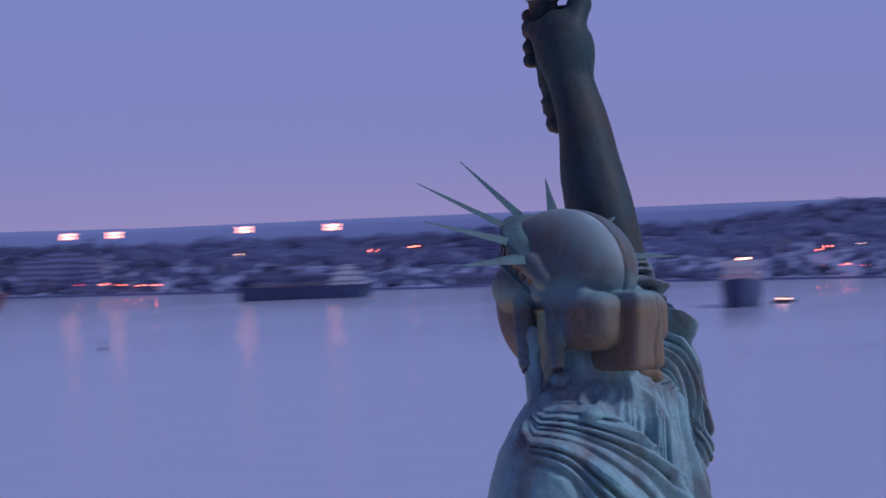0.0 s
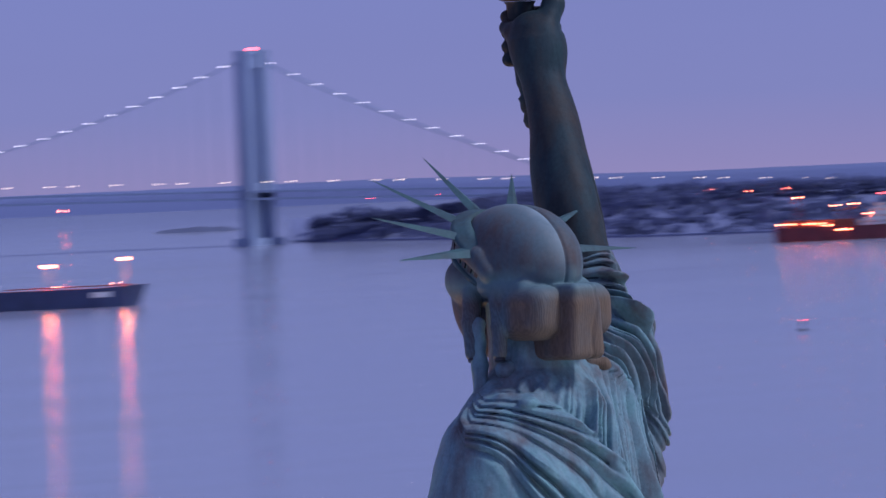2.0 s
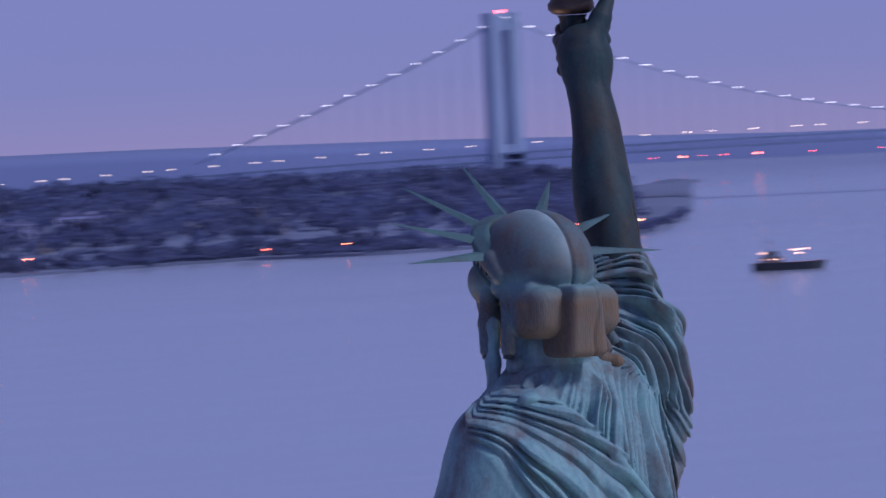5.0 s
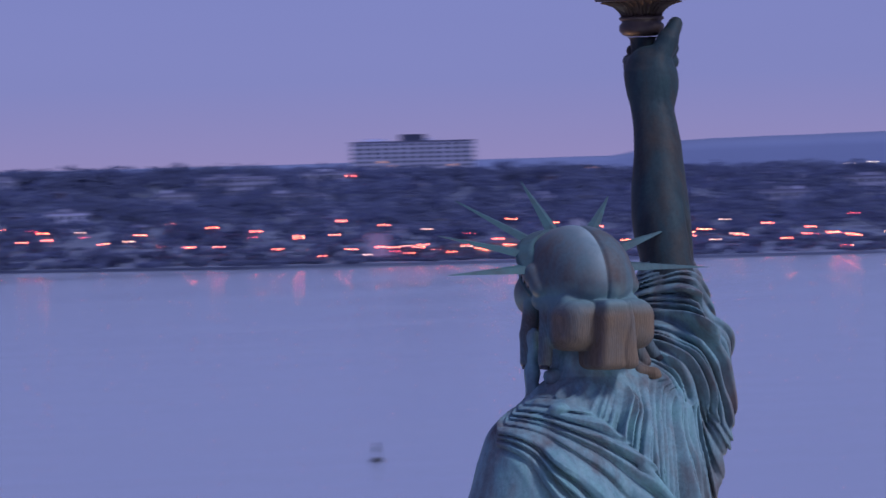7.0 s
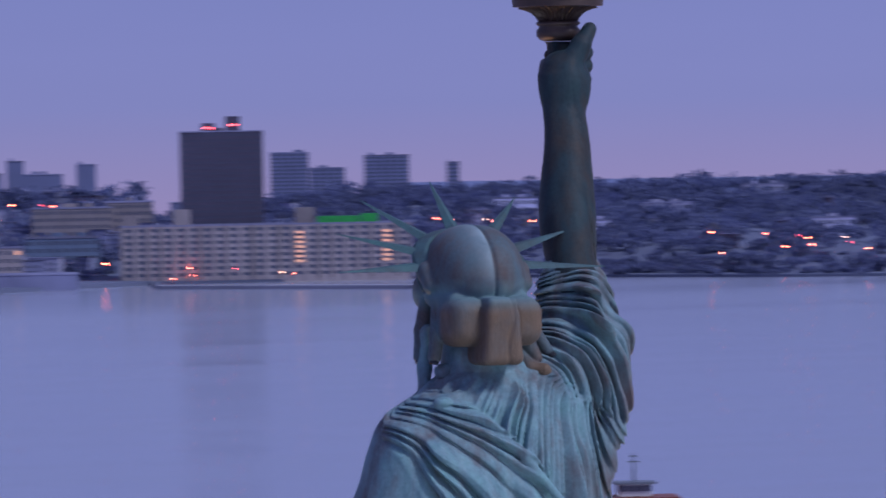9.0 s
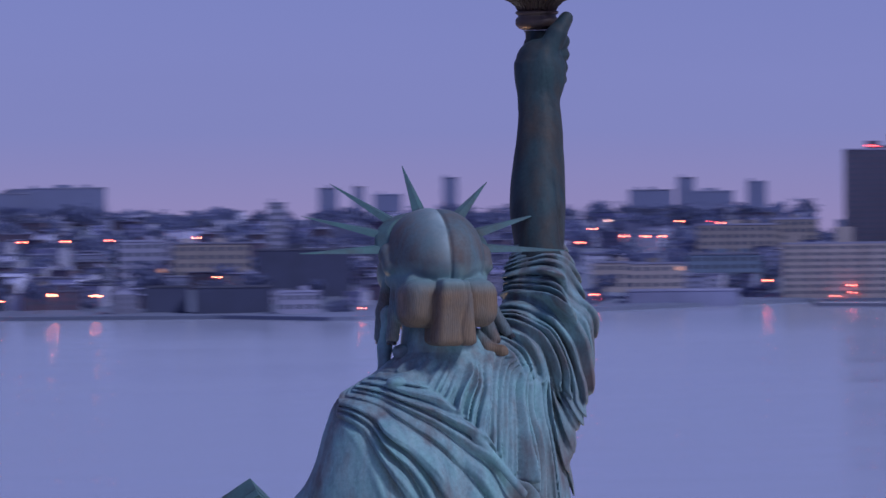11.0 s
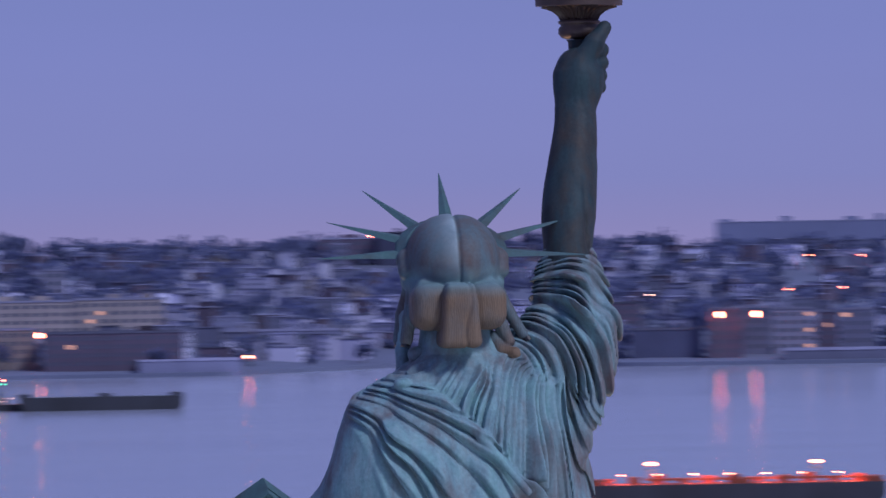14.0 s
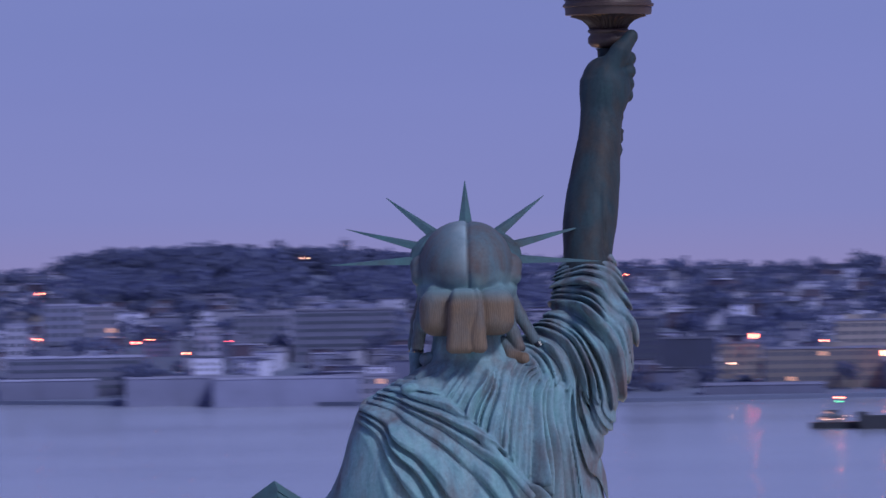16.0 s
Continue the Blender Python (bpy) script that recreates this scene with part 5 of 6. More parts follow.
# ---- lamps of the shores ----
def street_lamp(mat, label, size=1.0):
    e = tagged(new("street_lamp"), label, "street lamp", "shore lamps")
    pile = Pile()
    tv, tq = lathe([(0.22, -2), (0.14, 8.6)], 6, (0, 0.9, 0))
    pile.add(tv, tq)
    pile.box((0, 0.45, 8.6), (0.15, 1.1, 0.15), 0)
    part("pole", pile, STEEL, e)
    pile = Pile()
    tv, tq = lathe([(0.05, 0.45), (0.5, 0.35), (0.75, 0), (0.5, -0.4), (0.05, -0.45)], 8, (0, 0, 8.6))
    pile.add([(x * size, y * size, 8.6 + (z - 8.6) * size) for x, y, z in tv], tq, 0)
    part("lamp_head", pile, mat, e, "glowing lamp head")
    return e


protos = {"warm": street_lamp(WARM, "orange sodium street lamp glowing at dusk", 1.1), "red": street_lamp(REDLAMP, "small red warning lamp on a pole", 0.7), "white": street_lamp(WHITELAMP, "bright white street lamp glowing at dusk"),
          "big": street_lamp(FLOOD, "strong quay floodlight on a tall pole", 1.35)}
used = set()


def put_lamp(kind, m):
    if kind in used:
        copy_thing(protos[kind], Matrix.Identity(4)).matrix_basis = m
    else:
        used.add(kind)
        protos[kind].matrix_basis = m


BIG = {(12.59, 4110), (12.91, 4080), (8.36, 3880), (8.09, 3880), (6.82, 3850), (7.02, 3840), (3.1, 3830), (4.63, 3765), (10.32, 4480), (10.74, 4470), (15.44, 4170), (33.8, 6070), (33.84, 6080)}
for i, (b, r, h) in enumerate(WEST + BAY + BAYB + QUAY + PARK + HILL + POINT + GLOW):
    kind = "big" if (b, r) in BIG else ("red" if i % 9 == 4 else "white" if i % 7 == 2 else "warm")
    put_lamp(kind, place(b, r, terrain(b, r) - 0.1, 0, h / 8.6))

# four tall stadium masts on the western hill
for b, r, z in ((45.53, 7700, 57), (45.86, 7700, 57), (46.79, 7600, 58), (47.42, 7500, 58)):
    e = tagged(new("floodlight_mast"), "tall mast with a blazing rack of floodlights", "floodlight", "stadium masts")
    g = terrain(b, r)
    pile = Pile()
    tv, tq = lathe([(0.6, -1), (0.35, z - g)], 8, (0, 0, 0))
    pile.add(tv, tq)
    part("mast", pile, STEEL, e)
    pile = Pile()
    for ix in range(4):
        for iz in range(2):
            pile.box((-4.2 + 2.8 * ix, -0.6, z - g - 1.7 + 3.2 * iz), (2.3, 0.8, 2.5), 0)
    part("lamp_rack", pile, STADIUM, e, "blazing white-orange lamp rack")
    e.matrix_basis = place(b, r, g)

# cars on the shore road, lamps on
CARS = [(-2.23, 4040, 1), (-2.13, 4030, 0), (-2.1, 3990, 1), (-1.92, 3940, 1), (-1.52, 3960, 1), (-1.42, 3930, 0), (-1.34, 3890, 0), (-1.19, 3900, 1), (-1.12, 3850, 0), (-1.09, 3850, 0), (-3.18, 4000, 1)]
for b, r, front in CARS:
    e = tagged(new("car"), "dark car on the shore road with lamps on", "car", "cars on the shore road")
    pile = Pile()
    pile.box((0, 0, 0.75), (4.4, 1.8, 0.7), 0)
    pile.add([(-1.5, -0.8, 1.1), (1.3, -0.8, 1.1), (1.3, 0.8, 1.1), (-1.5, 0.8, 1.1), (-0.9, -0.7, 1.65), (0.8, -0.7, 1.65), (0.8, 0.7, 1.65), (-0.9, 0.7, 1.65)], [(0, 1, 5, 4), (1, 2, 6, 5), (2, 3, 7, 6), (3, 0, 4, 7), (4, 5, 6, 7)], 0)
    part("body", pile, HULLBLACK, e)
    for x, y in ((-1.4, -0.8), (1.4, -0.8), (-1.4, 0.8), (1.4, 0.8)):
        pile = Pile()
        tv, tq = lathe([(0.02, -0.1), (0.33, -0.1), (0.33, 0.1), (0.02, 0.1)], 10, (0, 0, 0))
        pile.add([Matrix.Translation((x, y, 0.33)) @ Matrix.Rotation(radians(90), 4, "X") @ Vector(v) for v in tv], tq, 0)
        part("wheel", pile, SLOT, e)
    for y in (-0.6, 0.6):
        pile = Pile()
        pile.box((2.25, y, 0.9), (0.35, 0.55, 0.5), 0)
        part("headlight" if front else "tail_light", pile, WHITELAMP if front else REDLAMP, e)
    e.matrix_basis = place(b, r, terrain(b, r) + 0.3, -70)


# ---- the suspension bridge ----
T1, T2 = polar(40.39, 8650), polar(32.9, 8650)
KB = place(36, 8650).to_scale().x
along = Vector((T2.x - T1.x, T2.y - T1.y, 0))
SPANL = along.length
along.normalize()
across = Vector((-along.y, along.x, 0))
bridge = tagged(new("suspension_bridge"), "long blue-grey suspension bridge strung with lamps", "bridge")


def bz(z):
    return EYE + (z - EYE) * KB


def bar(pile, p, q, w, mat=0):
    d = q - p
    m = Matrix.Translation((p + q) / 2) @ d.to_track_quat("Z", "Y").to_matrix().to_4x4()
    pile.box((0, 0, 0), (w, w, d.length), mat, m)


for t in (T1, T2):
    turned = Matrix.Rotation(math.atan2(along.y, along.x) - 0.76, 4, "Z")
    for s in (-1, 1):
        o = Vector((t.x, t.y, 0)) + (across * 0.72 + along * 0.69) * s * 14 * KB
        for z0, z1, w, what in ((-2, 8, 26, "footing"), (8, 211, 13.5, "tower_leg")):
            tower = Pile()
            tower.box((0, 0, (bz(z0) + bz(z1)) / 2), (w * KB, w * KB, bz(z1) - bz(z0)), 0, Matrix.Translation(o) @ turned)
            part(what, tower, BRIDGE, bridge)
    for z0, z1 in ((192, 211), (58, 68)):
        tower = Pile()
        tower.box((0, 0, (bz(z0) + bz(z1)) / 2), (9 * KB, 30 * KB, bz(z1) - bz(z0)), 0, Matrix.Translation((t.x, t.y, 0)) @ turned)
        part("portal_strut", tower, BRIDGE, bridge)
    pile = Pile()
    pile.box((t.x, t.y, bz(212.5)), (4 * KB, 4 * KB, 3 * KB), 0)
    part("beacon", pile, REDLAMP, bridge, "red aircraft beacon")


def deck_z(u):
    """Height of the roadway; u runs from 0 at one tower to 1 at the other."""
    return 63.0 - 26.0 * (u - 0.5) ** 2 + 3.0


def cable_z(u):
    if 0 <= u <= 1:
        return 78 + (207 - 78) * (2 * u - 1) ** 2
    v = (-u if u < 0 else u - 1) / 0.3
    return 207 - (207 - 62) * min(1, v) ** 0.85


def on_bridge(u, z, s=0.0):
    p = Vector((T1.x, T1.y, 0)) + along * SPANL * u + across * s * KB
    p.z = bz(z)
    return p


deck = Pile()
us = [-0.75 + 2.5 * i / 80 for i in range(81)]
vs = []
for u in us:
    d = deck_z(u)
    vs += [on_bridge(u, d, -16), on_bridge(u, d, 16), on_bridge(u, d - 2.5, 16), on_bridge(u, d - 2.5, -16)]
deck.add(vs, [(i * 4 + j, i * 4 + 4 + j, i * 4 + 4 + (j + 1) % 4, i * 4 + (j + 1) % 4) for i in range(80) for j in range(4)], 0)
part("upper_deck", deck, BRIDGE, bridge)
deck = Pile()
vs = []
for u in us:
    d = deck_z(u) - 8
    vs += [on_bridge(u, d, -16), on_bridge(u, d, 16), on_bridge(u, d - 2.5, 16), on_bridge(u, d - 2.5, -16)]
deck.add(vs, [(i * 4 + j, i * 4 + 4 + j, i * 4 + 4 + (j + 1) % 4, i * 4 + (j + 1) % 4) for i in range(80) for j in range(4)], 0)
part("lower_deck", deck, BRIDGE, bridge)
truss = Pile()
for i in range(200):
    u = -0.75 + 2.5 * i / 199
    bar(truss, on_bridge(u, deck_z(u) - 8, -15), on_bridge(u + (0.006 if i % 2 else -0.006), deck_z(u), -15), 0.9 * KB)
part("truss", truss, BRIDGE, bridge)
for s in (-14, 14):
    cable = Pile()
    ring = [(0.7 * math.cos(a * math.pi / 3), 0.7 * math.sin(a * math.pi / 3)) for a in range(6)]
    cable.add([on_bridge(-0.3 + 1.6 * i / 96, cable_z(-0.3 + 1.6 * i / 96) + dz, s + ds) for i in range(97) for ds, dz in ring],
              [(i * 6 + a, i * 6 + (a + 1) % 6, i * 6 + 6 + (a + 1) % 6, i * 6 + 6 + a) for i in range(96) for a in range(6)], 0, True)
    part("main_cable", cable, BRIDGE, bridge)
    hangers = Pile()
    for i in range(90):
        u = -0.28 + 1.56 * i / 89
        bar(hangers, on_bridge(u, deck_z(u), s), on_bridge(u, cable_z(u), s), 0.28 * KB)
    tagged(part("suspender", hangers, BRIDGE, bridge), kind="stuff")
for i in range(-3, 4):                                             # piers of the approaches
    for side in (-1, 1):
        u = 0.5 + side * (0.83 + 0.09 * abs(i))
        pile = Pile()
        bar(pile, on_bridge(u, -1), on_bridge(u, deck_z(u) - 9), 9 * KB)
        part("pier_leg", pile, CONCRETE, bridge)
bulb = Pile()
tv, tq = lathe([(0.05, 1), (0.8, 0.7), (1.1, 0), (0.8, -0.7), (0.05, -1)], 8, (0, 0, 0))
bulb.add([(x * 1.5 * KB, y * 1.5 * KB, z * 0.8 * KB) for x, y, z in tv], tq, 0)
bulb_mesh = bulb.mesh("cable_lamp", [shining("necklace_lamp", (0.85, 0.8, 0.95), 2.2)])
for s in (-14, 14):
    for i in range(72):
        u = -0.28 + 1.56 * i / 71
        reuse("cable_lamp", bulb_mesh, bridge, Matrix.Translation(on_bridge(u, cable_z(u) + 1.5, s)))
road_bulb = bulb.mesh("road_lamp", [shining("road_lamp_glow", (1.0, 0.75, 0.62), 3.0)])
for i in range(70):
    u = -0.74 + 2.4 * i / 69 + 0.006 * ((i * 7) % 3)
    reuse("road_lamp", road_bulb, bridge, Matrix.Translation(on_bridge(u, deck_z(u) + 9, 0)))
# lamps of the coast beyond the bridge
for i, (b, z) in enumerate(((37.2, 0), (37.35, 0), (37.05, 0), (37.59, 0), (36.3, 0), (35.6, 0), (34.16, 0), (34.3, 0), (34.45, 0), (34.7, 0), (35.1, 0), (33.95, 0), (39.0, 0), (38.3, 0), (41.2, 0), (42.4, 0), (41.7, 0))):
    put_lamp("red" if i % 3 else "warm", place(b, 12950 - 40 * (i % 4), -1.0, 0, 1.5) @ Matrix.Scale(2.2, 4))


# ---- vessels ----
def hull_pile(length, beam, height, mat=0, bow=0.16, deckmat=1):
    """A ship's hull with a raked bow to the right and a rounded stern."""
    pile = Pile()
    st = [(-0.5, 0.62, 0.25), (-0.46, 0.9, 0.1), (-0.38, 1.0, 0.0), (0.5 - bow * 1.6, 1.0, 0.0), (0.5 - bow * 0.7, 0.72, 0.05), (0.5 - bow * 0.2, 0.3, 0.22), (0.5, 0.03, 0.3)]
    vs = []
    for x, wd, up in st:
        low = x * length - (0.05 * length if x > 0.4 else 0)
        sheer = height * (1 + 0.14 * max(0, x - 0.25) / 0.25)
        vs += [(x * length, -wd * beam / 2, sheer), (low, -wd * beam * 0.42, -1.0), (low, wd * beam * 0.42, -1.0), (x * length, wd * beam / 2, sheer)]
    n = len(st)
    pile.add(vs, [(i * 4 + j, i * 4 + j + 1, i * 4 + j + 5, i * 4 + j + 4) for i in range(n - 1) for j in range(3)], mat)
    pile.add(vs, [(i * 4 + 3, i * 4, i * 4 + 4, i * 4 + 7) for i in range(n - 1)], deckmat)
    pile.add(vs, [(3, 2, 1, 0), ((n - 1) * 4, (n - 1) * 4 + 1, (n - 1) * 4 + 2, (n - 1) * 4 + 3)], mat)
    return pile


def deckhouse(e, x, z, tiers, wall, label="", lit=0.25, seed=1):
    rr = random.Random(seed)
    house_part = Pile()
    for i, (w, d, h) in enumerate(tiers):
        house_part.box((x, 0, z + h / 2), (w, d, h), 0)
        house_part.box((x, 0, z + h), (w + 0.8, d + 0.8, 0.25), 0)
        z += h
    ob = part("deckhouse", house_part, wall, e, label)
    zz = z - sum(t[2] for t in tiers)
    for w, d, h in tiers:
        n = max(2, int(w / 3))
        for c in range(n):
            window(ob, x - w / 2 + (c + 0.5) * w / n, zz + h * 0.6, -d / 2 - 0.06, 1.4, round(h * 0.35, 1), rr.random() < lit)
        zz += h
    return z


def mast(e, x, z, h, lampmat=None, arm=True, size=1.0):
    pile = Pile()
    tv, tq = lathe([(0.35, 0), (0.15, h)], 6, (x, 0, z))
    pile.add(tv, tq)
    if arm:
        pile.box((x, 0, z + h * 0.7), (2.6, 0.3, 0.3), 0)
        pile.box((x, 0, z + h * 0.9), (1.6, 0.3, 0.3), 0)
    ob = part("mast", pile, STEEL, e)
    if lampmat:
        pile = Pile()
        tv, tq = lathe([(0.1, 0.5), (1.0, 0.35), (1.3, 0), (1.0, -0.35), (0.1, -0.5)], 8, (0, 0, 0))
        pile.add([(x + a * size, b * size, z + h + c * size) for a, b, c in tv], tq, 0)
        part("mast_lamp", pile, lampmat, ob, "bright lamp")
    return ob


def deck_lamps(e, spots, mat=None, size=0.7):
    for x, y, z in spots:
        pile = Pile()
        tv, tq = lathe([(0.05, 0.5), (0.7, 0.3), (0.9, 0), (0.7, -0.3), (0.05, -0.5)], 8, (0, 0, 0))
        pile.add([(x + a * size, y + b * size, z + c * size) for a, b, c in tv], tq, 0)
        part("deck_lamp", pile, mat or WARM, e)


def ship(name, label, length, beam, height, hull, deckmat=None):
    e = tagged(new(name), label, "ship")
    part("hull", hull_pile(length, beam, height, 0), [hull, deckmat or DECKRED], e)
    return e


# tanker before the bridge
s = ship("tanker", "dark blue tanker with red deck and mast lamps", 120, 22, 12, HULLBLUE)
deckhouse(s, -46, 12, [(20, 18, 4), (14, 16, 4), (12, 14, 4), (9, 13, 3.5)], WHITEPAINT, lit=0.5)
pile = Pile()
pile.box((-52, 0, 28), (5, 6, 14), 0)
part("funnel", pile, HULLBLACK, s)
mast(s, -50, 34, 8, REDLAMP)
mast(s, -2, 12, 15, FLOOD, size=2.3)
mast(s, 46, 13, 17, FLOOD, size=2.0)
pile = Pile()
for i in range(5):
    bar(pile, Vector((-30, -4 + 2 * i, 13.2)), Vector((50, -4 + 2 * i, 13.6)), 0.6)
part("pipe_rack", pile, DECKRED, s)
pile = Pile()
pile.box((30, -11.2, 8), (12, 0.15, 3.4), 0)
part("hull_mark", pile, WHITEPAINT, s, "pale patch on the hull")
deck_lamps(s, [(-58, -6, 14), (-52, -8, 14), (-48, -9, 17), (2, -6, 14), (40, -6, 15)], FLOOD)
s.matrix_basis = place(38.86, 5010, 0, 2)
for x in (-2, 46):
    lamp("deck_light", "POINT", 6000, (1.0, 0.2, 0.12), Matrix.Translation(s.matrix_basis @ Vector((x, -3, 20))), 0.4)
# harbour tug with its lamps on
s = ship("tugboat", "small dark tug with bright deck lamps", 41, 11, 4.2, HULLBLACK)
deckhouse(s, -10, 4.2, [(12, 8, 3.2), (7, 6, 3)], STEEL, lit=0.3)
mast(s, -11, 10, 7)
deck_lamps(s, [(-15, -3, 9.6), (-13, -3, 6), (-9, -4, 6), (2, -3, 11), (5, -3, 11), (9, -3, 11.4), (5, -4, 9)], WHITELAMP, 0.8)
mast(s, 5, 4, 6.5)
s.matrix_basis = place(34.93, 4325, 0, 4)
# red supply ship
s = ship("supply_ship", "red ship with white deckhouse and glowing deck lamps", 118, 22, 12, HULLRED)
deckhouse(s, 34, 12, [(36, 18, 5), (26, 17, 5), (18, 16, 5), (10, 14, 4)], WHITEPAINT, lit=0.4)
mast(s, 36, 31, 8, REDLAMP, size=1.6)
for x, h in ((-38, 26), (-4, 14), (8, 15)):
    pile = Pile()
    for dx in (-2, 2):
        bar(pile, Vector((x + dx, 0, 12)), Vector((x + dx, 0, 12 + h)), 0.9)
    pile.box((x, 0, 12 + h), (6, 3, 2.2), 0)
    part("deck_crane", pile, ORANGE, s)
pile = Pile()
pile.box((-20, 0, 15), (64, 14, 6), 0)
part("working_deck", pile, ORANGE, s)
deck_lamps(s, [(-54, -11, 15), (-46, -11, 15), (-30, -11, 15), (-20, -11, 15), (-14, -11, 13), (2, -11, 9), (-2, -11, 9), (-38, -4, 38), (-6, -4, 30), (10, -4, 31), (22, -9, 22)], FLOOD, 1.5)
s.matrix_basis = place(44.58, 6900, 0, 3)
# laid-up cargo ship
s = ship("cargo_ship", "dark cargo ship with white deckhouse, unlit", 116, 20, 11, HULLBLUE)
deckhouse(s, 34, 11, [(30, 16, 5), (24, 15, 5), (15, 13, 4), (8, 10, 3)], WHITEPAINT, lit=0.0)
mast(s, 33, 28, 9)
for x in (-40, -18, 4):
    pile = Pile()
    pile.box((x, 0, 12.5), (16, 13, 3), 0)
    part("hatch", pile, STEEL, s)
mast(s, -29, 11, 12)
mast(s, -7, 11, 12)
s.matrix_basis = place(47.23, 6780, 0, 2)
# ship seen end on
s = ship("bulk_carrier", "blue ship seen end on with lit bridge", 90, 30, 17, HULLBLUE)
tiers = [(16, 28, 5), (14, 24, 5), (9, 30, 4)]
deckhouse(s, -30, 17, tiers, WHITEPAINT, "pale lamplit bridge front", lit=0.6)
mast(s, -30, 31, 7)
deck_lamps(s, [(-46, -12, 29), (-46, -8, 29), (-46, 12, 29), (-46, 8, 29), (-46, 0, 32), (-46, 3, 32), (-46, -10, 18), (-46, 10, 18), (-46, 2, 22)], WHITELAMP, 1.5)
s.matrix_basis = place(50.35, 5520, 0, -90)
s = ship("pilot_boat", "small dark launch with glowing lamps", 16, 5, 1.8, HULLBLACK)
deckhouse(s, -1, 1.8, [(6, 3.6, 2.2)], ORANGE, lit=0.5)
deck_lamps(s, [(-3, -2, 3), (0, -2.2, 2.6), (3, -2, 2.6)], WHITELAMP, 0.8)
s.matrix_basis = place(50.65, 5590, 0, 0)
# the orange ferry
s = ship("ferry", "large orange harbour ferry with lit decks", 80, 20, 5, HULLBLUE, STEEL)
deckhouse(s, 0, 5, [(70, 19.5, 3.4)], ORANGE, lit=0.12, seed=4)
top = deckhouse(s, 0, 8.4, [(66, 19, 3.2)], ORANGE, lit=0.12, seed=5)
pile = Pile()
pile.box((3, 0, top + 1.4), (30, 15, 2.8), 0)
part("upper_house", pile, ORANGE, s)
pile = Pile()
pile.box((3.5, 0, top + 4.0), (26, 12, 2.4), 0)
pile.box((3.5, 0, top + 5.25), (27.5, 13.5, 0.3), 0)
part("bridge_deck", pile, ORANGE, s)
pile = Pile()
pile.add([(-2.6, -4, top + 5.4), (8, -4, top + 5.4), (8, 4, top + 5.4), (-2.6, 4, top + 5.4), (-1.8, -3.2, top + 8.2), (7.4, -3.2, top + 8.2), (7.4, 3.2, top + 8.2), (-1.8, 3.2, top + 8.2)], [(0, 1, 5, 4), (1, 2, 6, 5), (2, 3, 7, 6), (3, 0, 4, 7), (4, 5, 6, 7)], 0)
part("funnel", pile, HULLBLUE, s, "dark blue funnel house")
for x in (-20.5, 24):
    pile = Pile()
    pile.box((x, 0, top + 1.5), (7, 8, 2.6), 0)
    wh = part("wheelhouse", pile, WHITEPAINT, s)
    pile = Pile()
    pile.box((x, 0, top + 3.05), (9, 10, 0.5), 0)
    part("wheelhouse_roof", pile, STEEL, wh)
    for c in range(4):
        window(wh, x - 2.6 + 1.75 * c, top + 1.9, -4.06, 1.4, 1.2, False)
    mast(s, x, top + 3.3, 6)
deck_lamps(s, [(-23, -4, top + 3.6), (-3, -6.4, top + 6.4), (0, -7.7, top + 2.4), (5, -7.7, top + 2.4), (10, -7.7, top + 2.6), (16, -7.7, top + 2.6), (-8, -7.7, top + 2.2)], WHITELAMP, 0.4)
deck_lamps(s, [(-27, -9.8, top - 0.6), (-9, -9.8, top - 0.6), (-6, -9.8, top - 0.6), (-3, -9.8, top - 0.6), (12, -9.8, top - 0.6), (15, -9.8, top - 0.6), (24, -9.8, top - 0.6)], WHITELAMP, 0.38)
s.matrix_basis = place(20.85, 1543, 0, 3)


def barge(label, length, beam, height, deckmat, lit, b, r, face=0.0):
    e = tagged(new("barge"), label, "barge")
    pile = Pile()
    h = height
    vs = []
    for x, z0 in ((-0.5, h * 0.35), (-0.47, -1), (0.47, -1), (0.5, h * 0.35)):
        vs += [(x * length, -beam / 2, h), (x * length, -beam / 2, z0), (x * length, beam / 2, z0), (x * length, beam / 2, h)]
    pile.add(vs, [(i * 4 + j, i * 4 + j + 1, i * 4 + j + 5, i * 4 + j + 4) for i in range(3) for j in range(3)] + [(3, 2, 1, 0), (12, 13, 14, 15)], 0)
    pile.add(vs, [(i * 4 + 3, i * 4, i * 4 + 4, i * 4 + 7) for i in range(3)], 1)
    part("hull", pile, [HULLBLACK, deckmat], e)
    for x in (-0.47, 0.02, 0.46):
        pile = Pile()
        pile.box((x * length, 0, h + 0.7), (4.5, beam * 0.8, 1.4), 0)
        # on the lit barge the lamps' orange glow is painted into these parts
        part("bitt_house", pile, HULLBLACK if not lit else ORANGE, e)
    if lit:
        # gear and pipes below take the lamp glow as orange colour
        for i in range(11):
            pile = Pile()
            pile.box(((-0.42 + 0.083 * i) * length, (-1) ** i * 2, h + 0.9), (3.2, 4, 1.2 + 1.1 * (i % 3)), 0)
            part("deck_gear", pile, ORANGE if i % 2 else DECKRED, e)
        pile = Pile()
        for i in range(3):
            bar(pile, Vector((-0.3 * length, -3 + 3 * i, h + 1.2)), Vector((0.44 * length, -3 + 3 * i, h + 1.2)), 0.5)
        part("pipe_rack", pile, ORANGE, e)
        deck_lamps(e, [((-0.38 + 0.12 * i) * length, -beam * 0.3, h + 2.6) for i in range(7)], FLOOD, 0.42)
        mast(e, 0.27 * length, h, 5.5, FLOOD, size=0.8)
        mast(e, -0.28 * length, h, 5.5, FLOOD, size=0.8)
    e.matrix_basis = place(b, r, 0, face)
    return e


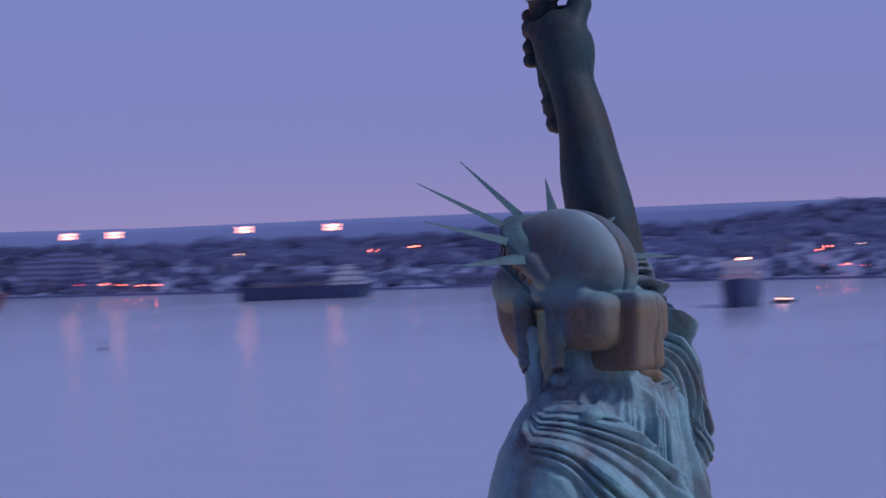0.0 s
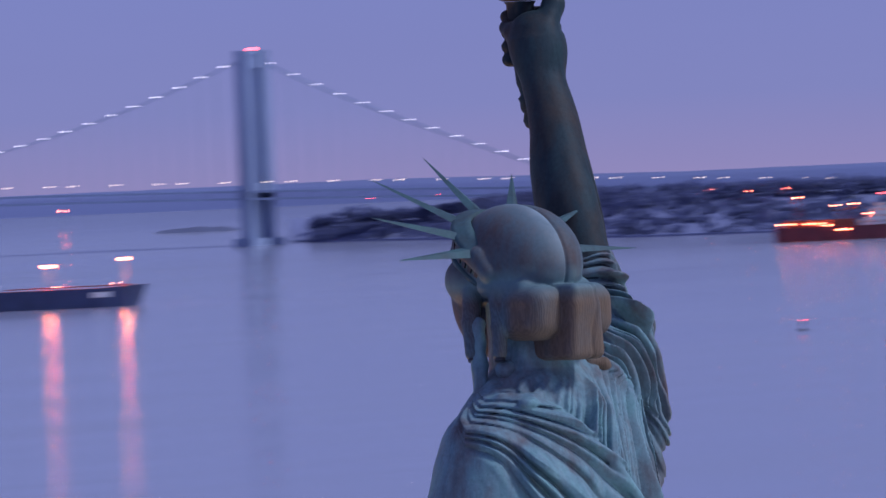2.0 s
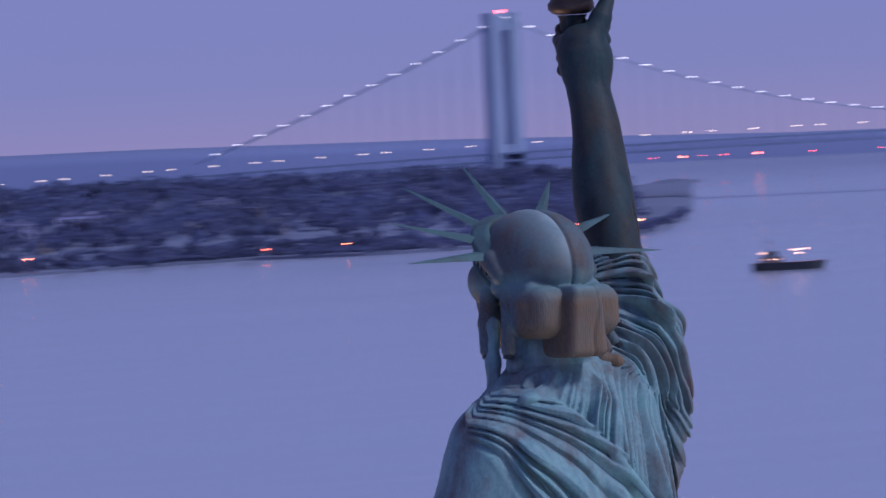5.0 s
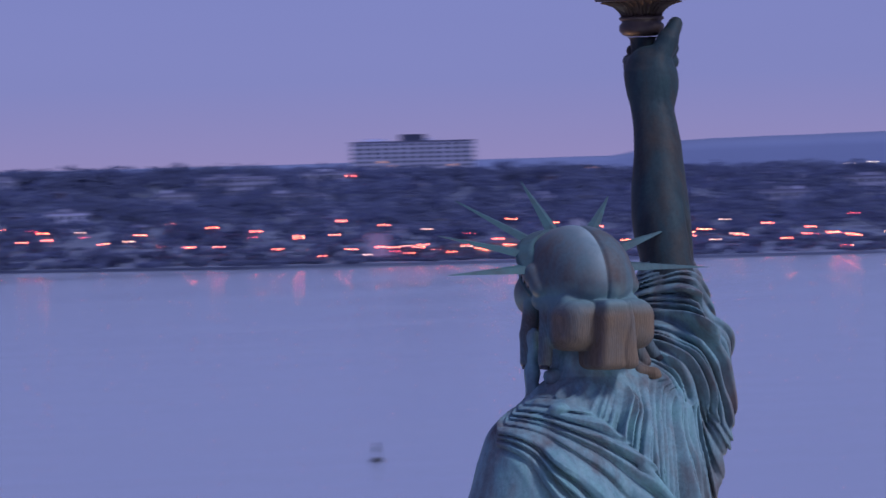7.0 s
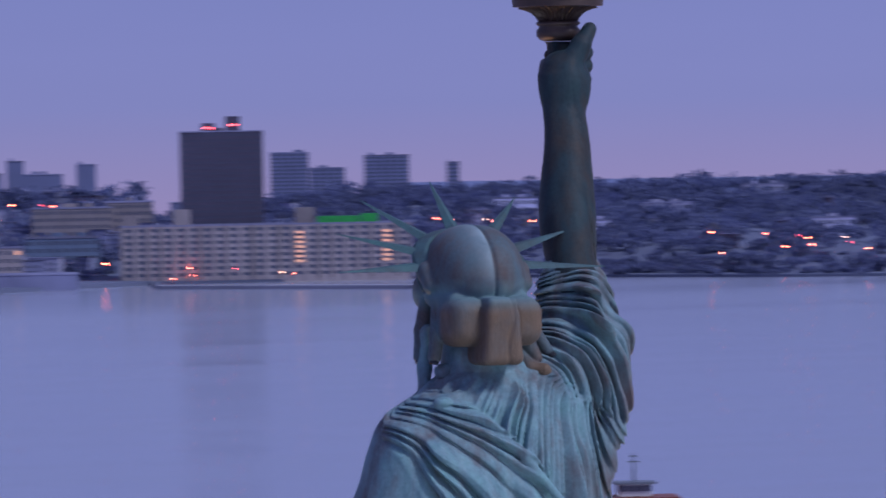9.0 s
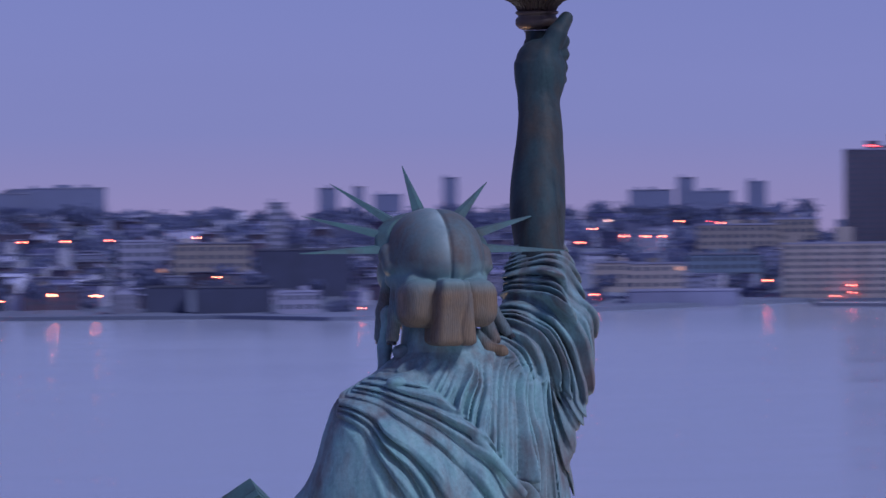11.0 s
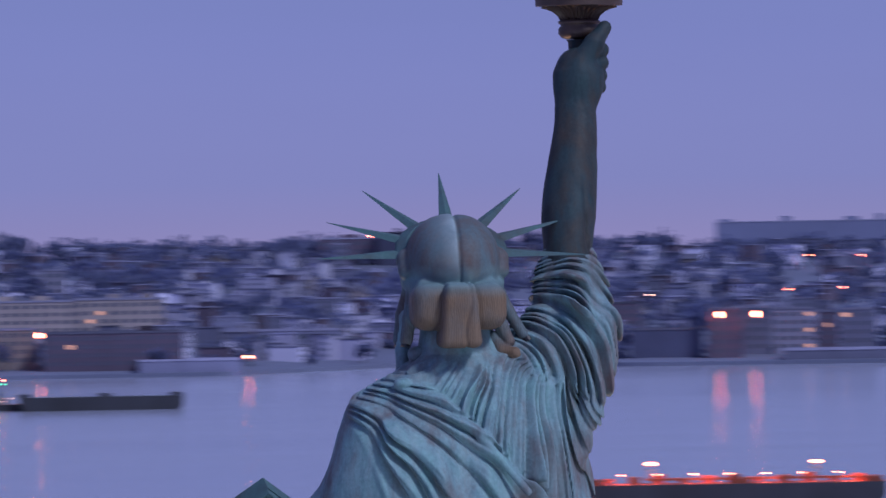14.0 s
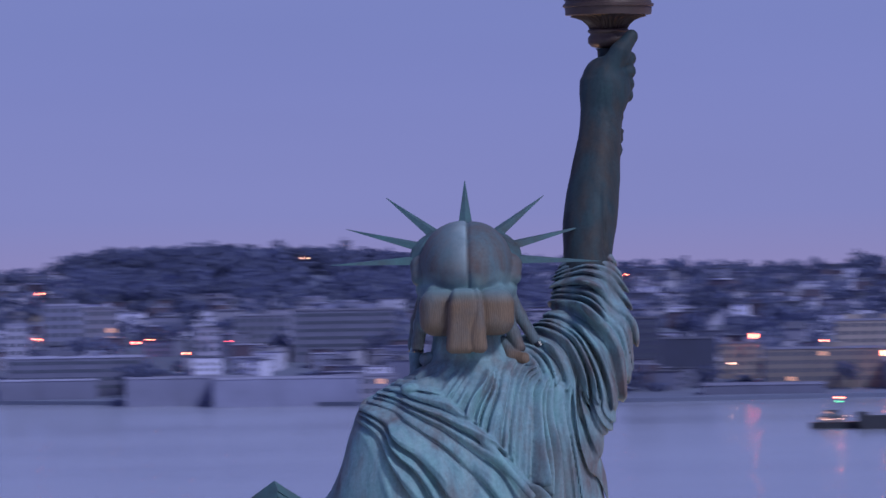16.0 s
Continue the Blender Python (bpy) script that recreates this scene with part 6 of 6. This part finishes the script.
lit_barge = barge("long dark tank barge with glowing orange deck", 82, 16, 5.4, DECKRED, True, 8.28, 2010, 2)
for x in (-30, -10, 10, 30):
    lamp("deck_light", "POINT", 7000, (1.0, 0.24, 0.13), Matrix.Translation(lit_barge.matrix_basis @ Vector((x, -4, 10))), 0.4)
barge("unlit dark flat barge under tow", 67, 15, 5.5, STEEL, False, 3.52, 3140, 1)
barge("unlit dark flat barge at anchor", 31, 14, 4.6, STEEL, False, 10.24, 2815, 2)
barge("unlit dark flat barge moored beside another", 31, 14, 4.6, STEEL, False, 10.86, 2825, 2)
barge("low dark barge lying near the far shore", 76, 14, 4.0, STEEL, False, 10.52, 3445, 0)
for b, r, lit in ((6.85, 1990, True), (2.76, 3150, False), (11.3, 3450, False)):
    s = ship("tugboat", "tug pushing a barge with its lamps lit" if lit else "small tug with white and green lamps", 22, 8, 2.6, HULLBLACK)
    top = deckhouse(s, -2, 2.6, [(11, 6, 2.6), (6, 4.5, 2.4)], WHITEPAINT if lit else STEEL, lit=0.4)
    mast(s, 1, top, 9 if lit else 5)
    deck_lamps(s, [(-4, -3.2, 3.6), (1, -3.2, 3.9), (4, -3, 5.2)], WARM if lit else WHITELAMP, 0.45)
    if not lit:
        deck_lamps(s, [(1, -0.5, top + 5)], WARM, 0.8)
        deck_lamps(s, [(1, -0.5, top + 3.4)], GREENLAMP, 0.7)
    s.matrix_basis = place(b, r, 0, 1)


def buoy(label, b, r, lampmat=None, size=1.0):
    e = tagged(new("buoy"), label, "buoy", "channel buoys")
    pile = Pile()
    tv, tq = lathe([(0.1, -0.8), (1.5, -0.6), (1.6, 0.7), (0.9, 0.9), (0.75, 1.2)], 14, (0, 0, 0))
    pile.add(tv, tq, 0, True)
    part("float", pile, HULLBLACK, e)
    pile = Pile()
    for a in range(4):
        q = Vector((math.cos(a * math.pi / 2 + 0.78), math.sin(a * math.pi / 2 + 0.78), 0))
        bar(pile, q * 0.9 + Vector((0, 0, 0.8)), q * 0.45 + Vector((0, 0, 4.4)), 0.18)
    pile.box((0, 0, 4.4), (1.2, 1.2, 0.2), 0)
    pile.box((0, 0, 3.2), (1.3, 1.3, 1.5), 0)
    part("cage", pile, STEEL, e)
    pile = Pile()
    tv, tq = lathe([(0.05, 0.3), (0.3, 0.25), (0.3, -0.3)], 8, (0, 0, 4.8))
    pile.add(tv, tq)
    part("lantern", pile, lampmat or PANE, e)
    e.matrix_basis = place(b, r, 0) @ Matrix.Scale(size, 4)


buoy("dark can buoy with lattice cage, unlit", 25.23, 1963, None, 1.0)
buoy("dark channel buoy far out on the water", 45.72, 4660, None, 1.1)
buoy("channel buoy showing a red lantern", 44.31, 3519, REDLAMP, 1.0)
buoy("dark channel buoy with square topmark", 49.69, 2582, None, 0.9)
buoy("small dark mooring buoy on calm water", 11.9, 2700, None, 0.8)
